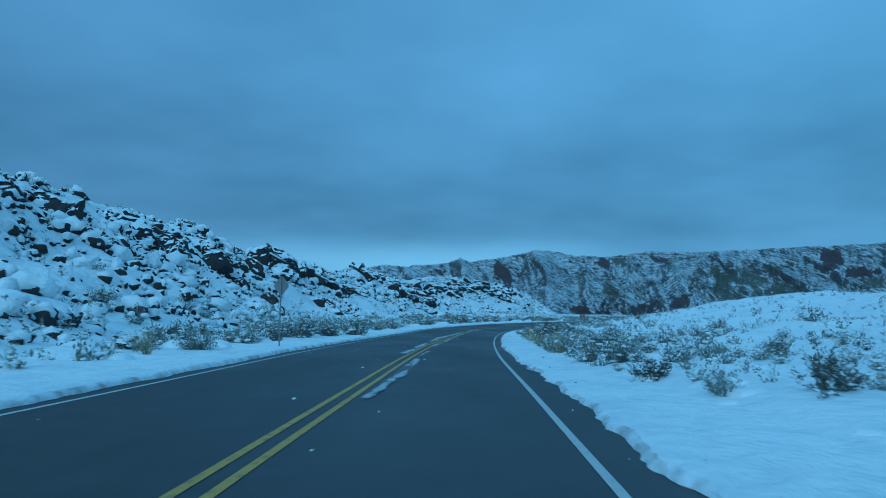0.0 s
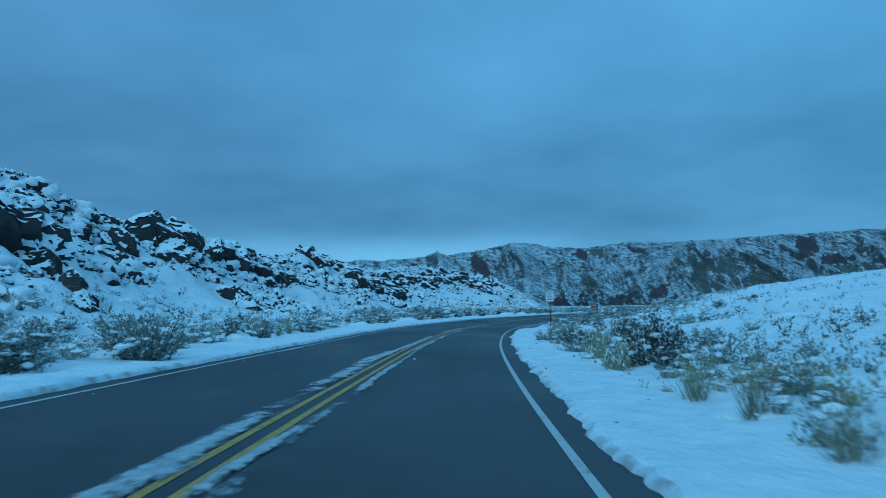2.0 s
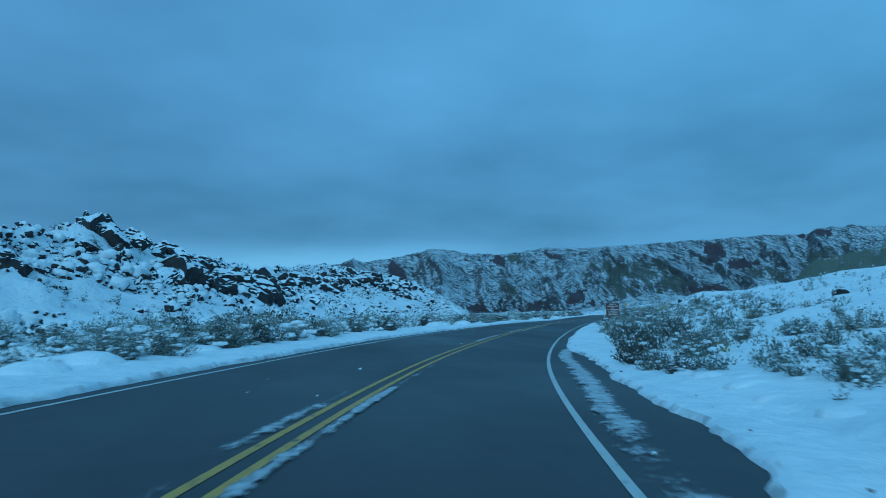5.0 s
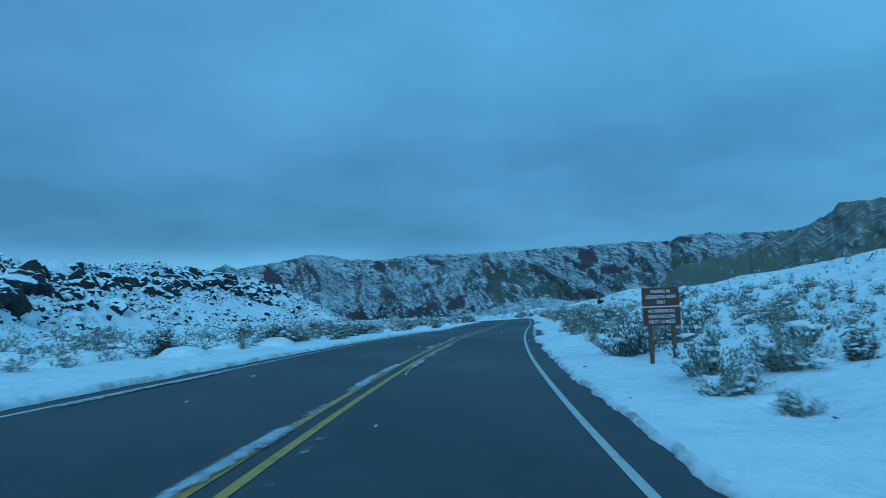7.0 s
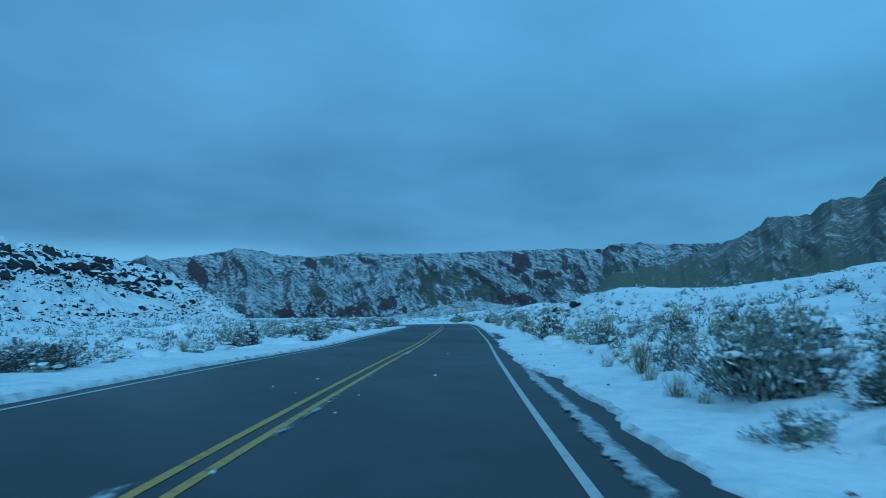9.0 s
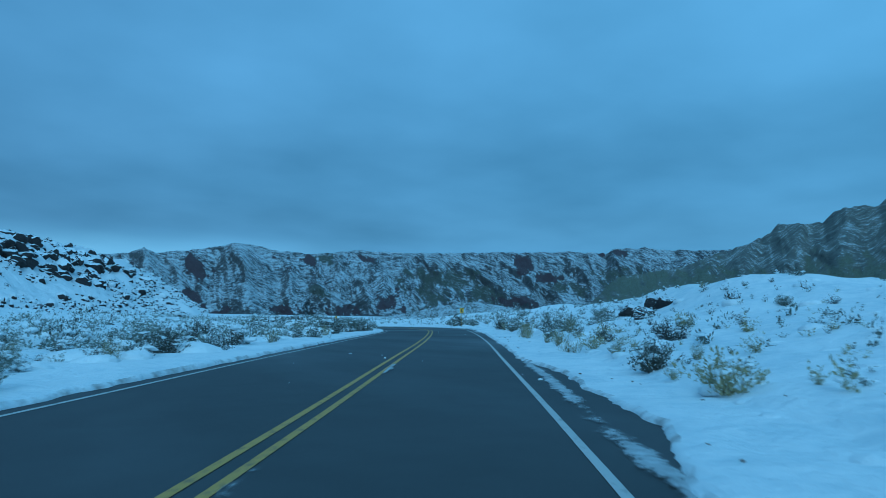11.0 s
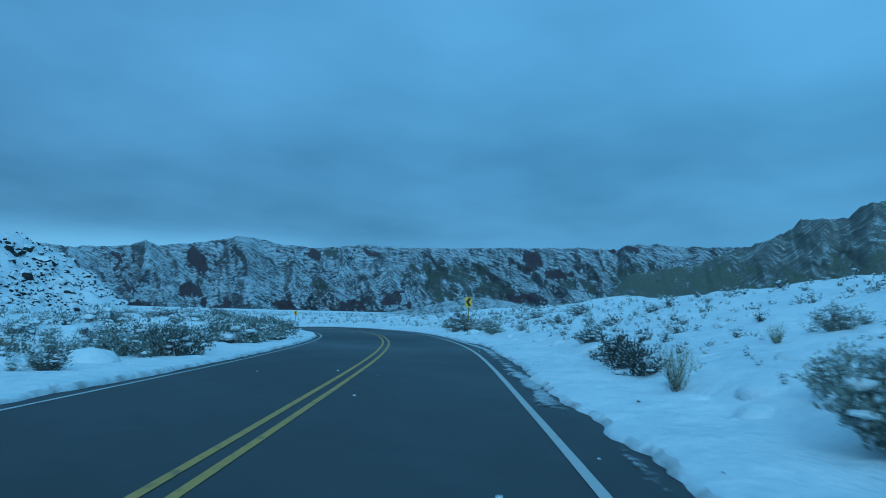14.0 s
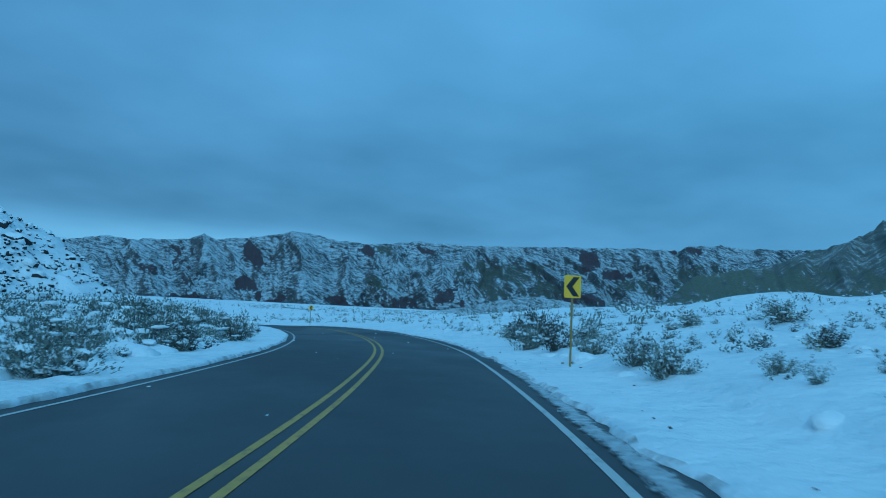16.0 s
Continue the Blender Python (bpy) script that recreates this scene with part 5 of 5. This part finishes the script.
def bolt(parent, x, z, y):
    bm = bmesh.new()
    bmesh.ops.create_cone(bm, cap_ends=True, segments=8, radius1=0.012, radius2=0.009, depth=0.012, matrix=Matrix.Translation((x, y, z)) @ Matrix.Rotation(radians(90), 4, "X"))
    part("bolt", (bm, GALV), parent)


def ground_z(x, y):
    return float(land(np.array([x]), np.array([y]))[0])


def chevron_sign(x, y, bottom, turn):
    g = ground_z(x, y)
    root = new("chevron_sign")
    h0 = bottom - g
    post(0.055, 0.03, h0 + 0.88, POST_TAN, root, label="slim ochre-coloured steel post")
    face = part("sign_face", (plate(rounded(0.457, 0.61, 0.035), 0.004), SIGN_YELLOW), root, "bright yellow reflective panel", Matrix.Translation((0, -0.022, h0 + 0.305)))
    shape = [(0.19, 0.26), (0.02, 0.26), (-0.17, 0.0), (0.02, -0.26), (0.19, -0.26), (0.0, 0.0)]
    part("chevron_mark", (plate(shape, 0.002), SIGN_BLACK), face, "black arrow pointing along the bend", Matrix.Translation((-0.005, -0.003, 0)))
    bolt(face, 0, 0.24, -0.006)
    bolt(face, 0, -0.24, -0.006)
    root.matrix_basis = pose(x, y, g, 0, 0, turn)
    return tagged(root, "yellow chevron sign on a slim post in snow", "road sign", "chevron signs round the bend")


chevron_sign(76.9, 239.8, 3.58, -16)
chevron_sign(80.8, 314.4, 2.8, 6)


def speed_sign(x, y, bottom, turn):
    g = ground_z(x, y)
    root = new("speed_limit_sign")
    h0 = bottom - g
    post(0.06, 0.045, h0 + 0.9, POST_RUST, root, label="rust-brown steel post")
    face = part("sign_face", (plate(rounded(0.5, 0.64, 0.04), 0.004), SIGN_WHITE), root, "white reflective panel", Matrix.Translation((0, -0.03, h0 + 0.32)))
    ring, inner = rounded(0.47, 0.61, 0.035), rounded(0.45, 0.59, 0.03)
    bm = bmesh.new()
    a, b_ = [bm.verts.new((p[0], 0, p[1])) for p in ring], [bm.verts.new((p[0], 0, p[1])) for p in inner]
    for k in range(len(a)):
        bm.faces.new((a[k], a[(k + 1) % len(a)], b_[(k + 1) % len(a)], b_[k]))
    part("border", (bm, SIGN_BLACK), face, "thin black border", Matrix.Translation((0, -0.003, 0)))
    for text, h, w, z in (("SPEED", 0.085, 0.36, 0.215), ("LIMIT", 0.085, 0.3, 0.095), ("25", 0.23, 0.34, -0.12)):
        part("lettering", lettering(text, h, SIGN_BLACK, w), face, "black lettering", Matrix.Translation((0, -0.003, z)))
    root.matrix_basis = pose(x, y, g, 0, 0, turn)
    return tagged(root, "white speed limit sign on a rusty post", "road sign")


speed_sign(9.1, 71.3, 1.88, -4)


def notice_sign(x, y, mid, turn):
    g = ground_z(x, y)
    root = new("notice_sign")
    h0 = mid - 0.435 - g
    for side in (-0.26, 0.26):
        post(0.085, 0.085, h0 + 0.3 + 0.82, POST_WOOD, root, side, label="square weathered wooden post")
    for z, lines in ((0.655, (("PARKING IN", 0.42), ("DESIGNATED AREAS", 0.68), ("ONLY", 0.2))), (0.215, (("NO PARKING ON", 0.58), ("ROAD SHOULDER", 0.6), ("NEXT 1.5 MILES", 0.58)))):
        board = part("sign_board", (plate(rounded(0.84, 0.415, 0.012), 0.018), SIGN_BROWN), root, "brown board with pale lettering", Matrix.Translation((0, -0.064, h0 + z)))
        for k, (text, w) in enumerate(lines):
            part("lettering", lettering(text, 0.075, SIGN_WHITE, w), board, "pale lettering", Matrix.Translation((0, -0.003, 0.12 - 0.12 * k)))
    part("rail", (box(0.85, 0.02, 0.022, 0.003, (0, -0.056, h0 + 0.435)), SIGN_WHITE), root, "pale strip between the boards")
    root.matrix_basis = pose(x, y, g, 0, 0, turn)
    return tagged(root, "two brown notice boards on wooden posts in snow", "road sign")


notice_sign(23.55, 117.9, 1.74, -19)


def warning_sign(x, y, bottom, turn):
    """Seen from behind: a bare metal diamond for the oncoming traffic."""
    g = ground_z(x, y)
    root = new("warning_sign")
    h0 = bottom - g
    post(0.06, 0.04, h0 + 1.1, GALV, root, label="grey galvanised steel post")
    d = 0.43
    pts = []
    for k in range(4):
        a = radians(90 * k)
        for q in (-0.06, 0.06):
            pts.append(((d - 0.05) * math.cos(a) - q * math.sin(a), (d - 0.05) * math.sin(a) + q * math.cos(a)))
    face = part("sign_face", (plate(pts, 0.004), SIGN_BACK), root, "bare grey metal back of the panel", Matrix.Translation((0, 0.024, h0 + d)))
    part("front_sheeting", (plate(pts, 0.002), SIGN_YELLOW), face, "yellow front facing away", Matrix.Translation((0, 0.006, 0)))
    bolt(face, 0, 0.2, -0.005)
    bolt(face, 0, -0.2, -0.005)
    root.matrix_basis = pose(x, y, g, 0, 0, turn)
    return tagged(root, "back of a diamond warning sign on a post", "road sign")


warning_sign(-6.6, 28.3, 2.16, -30)
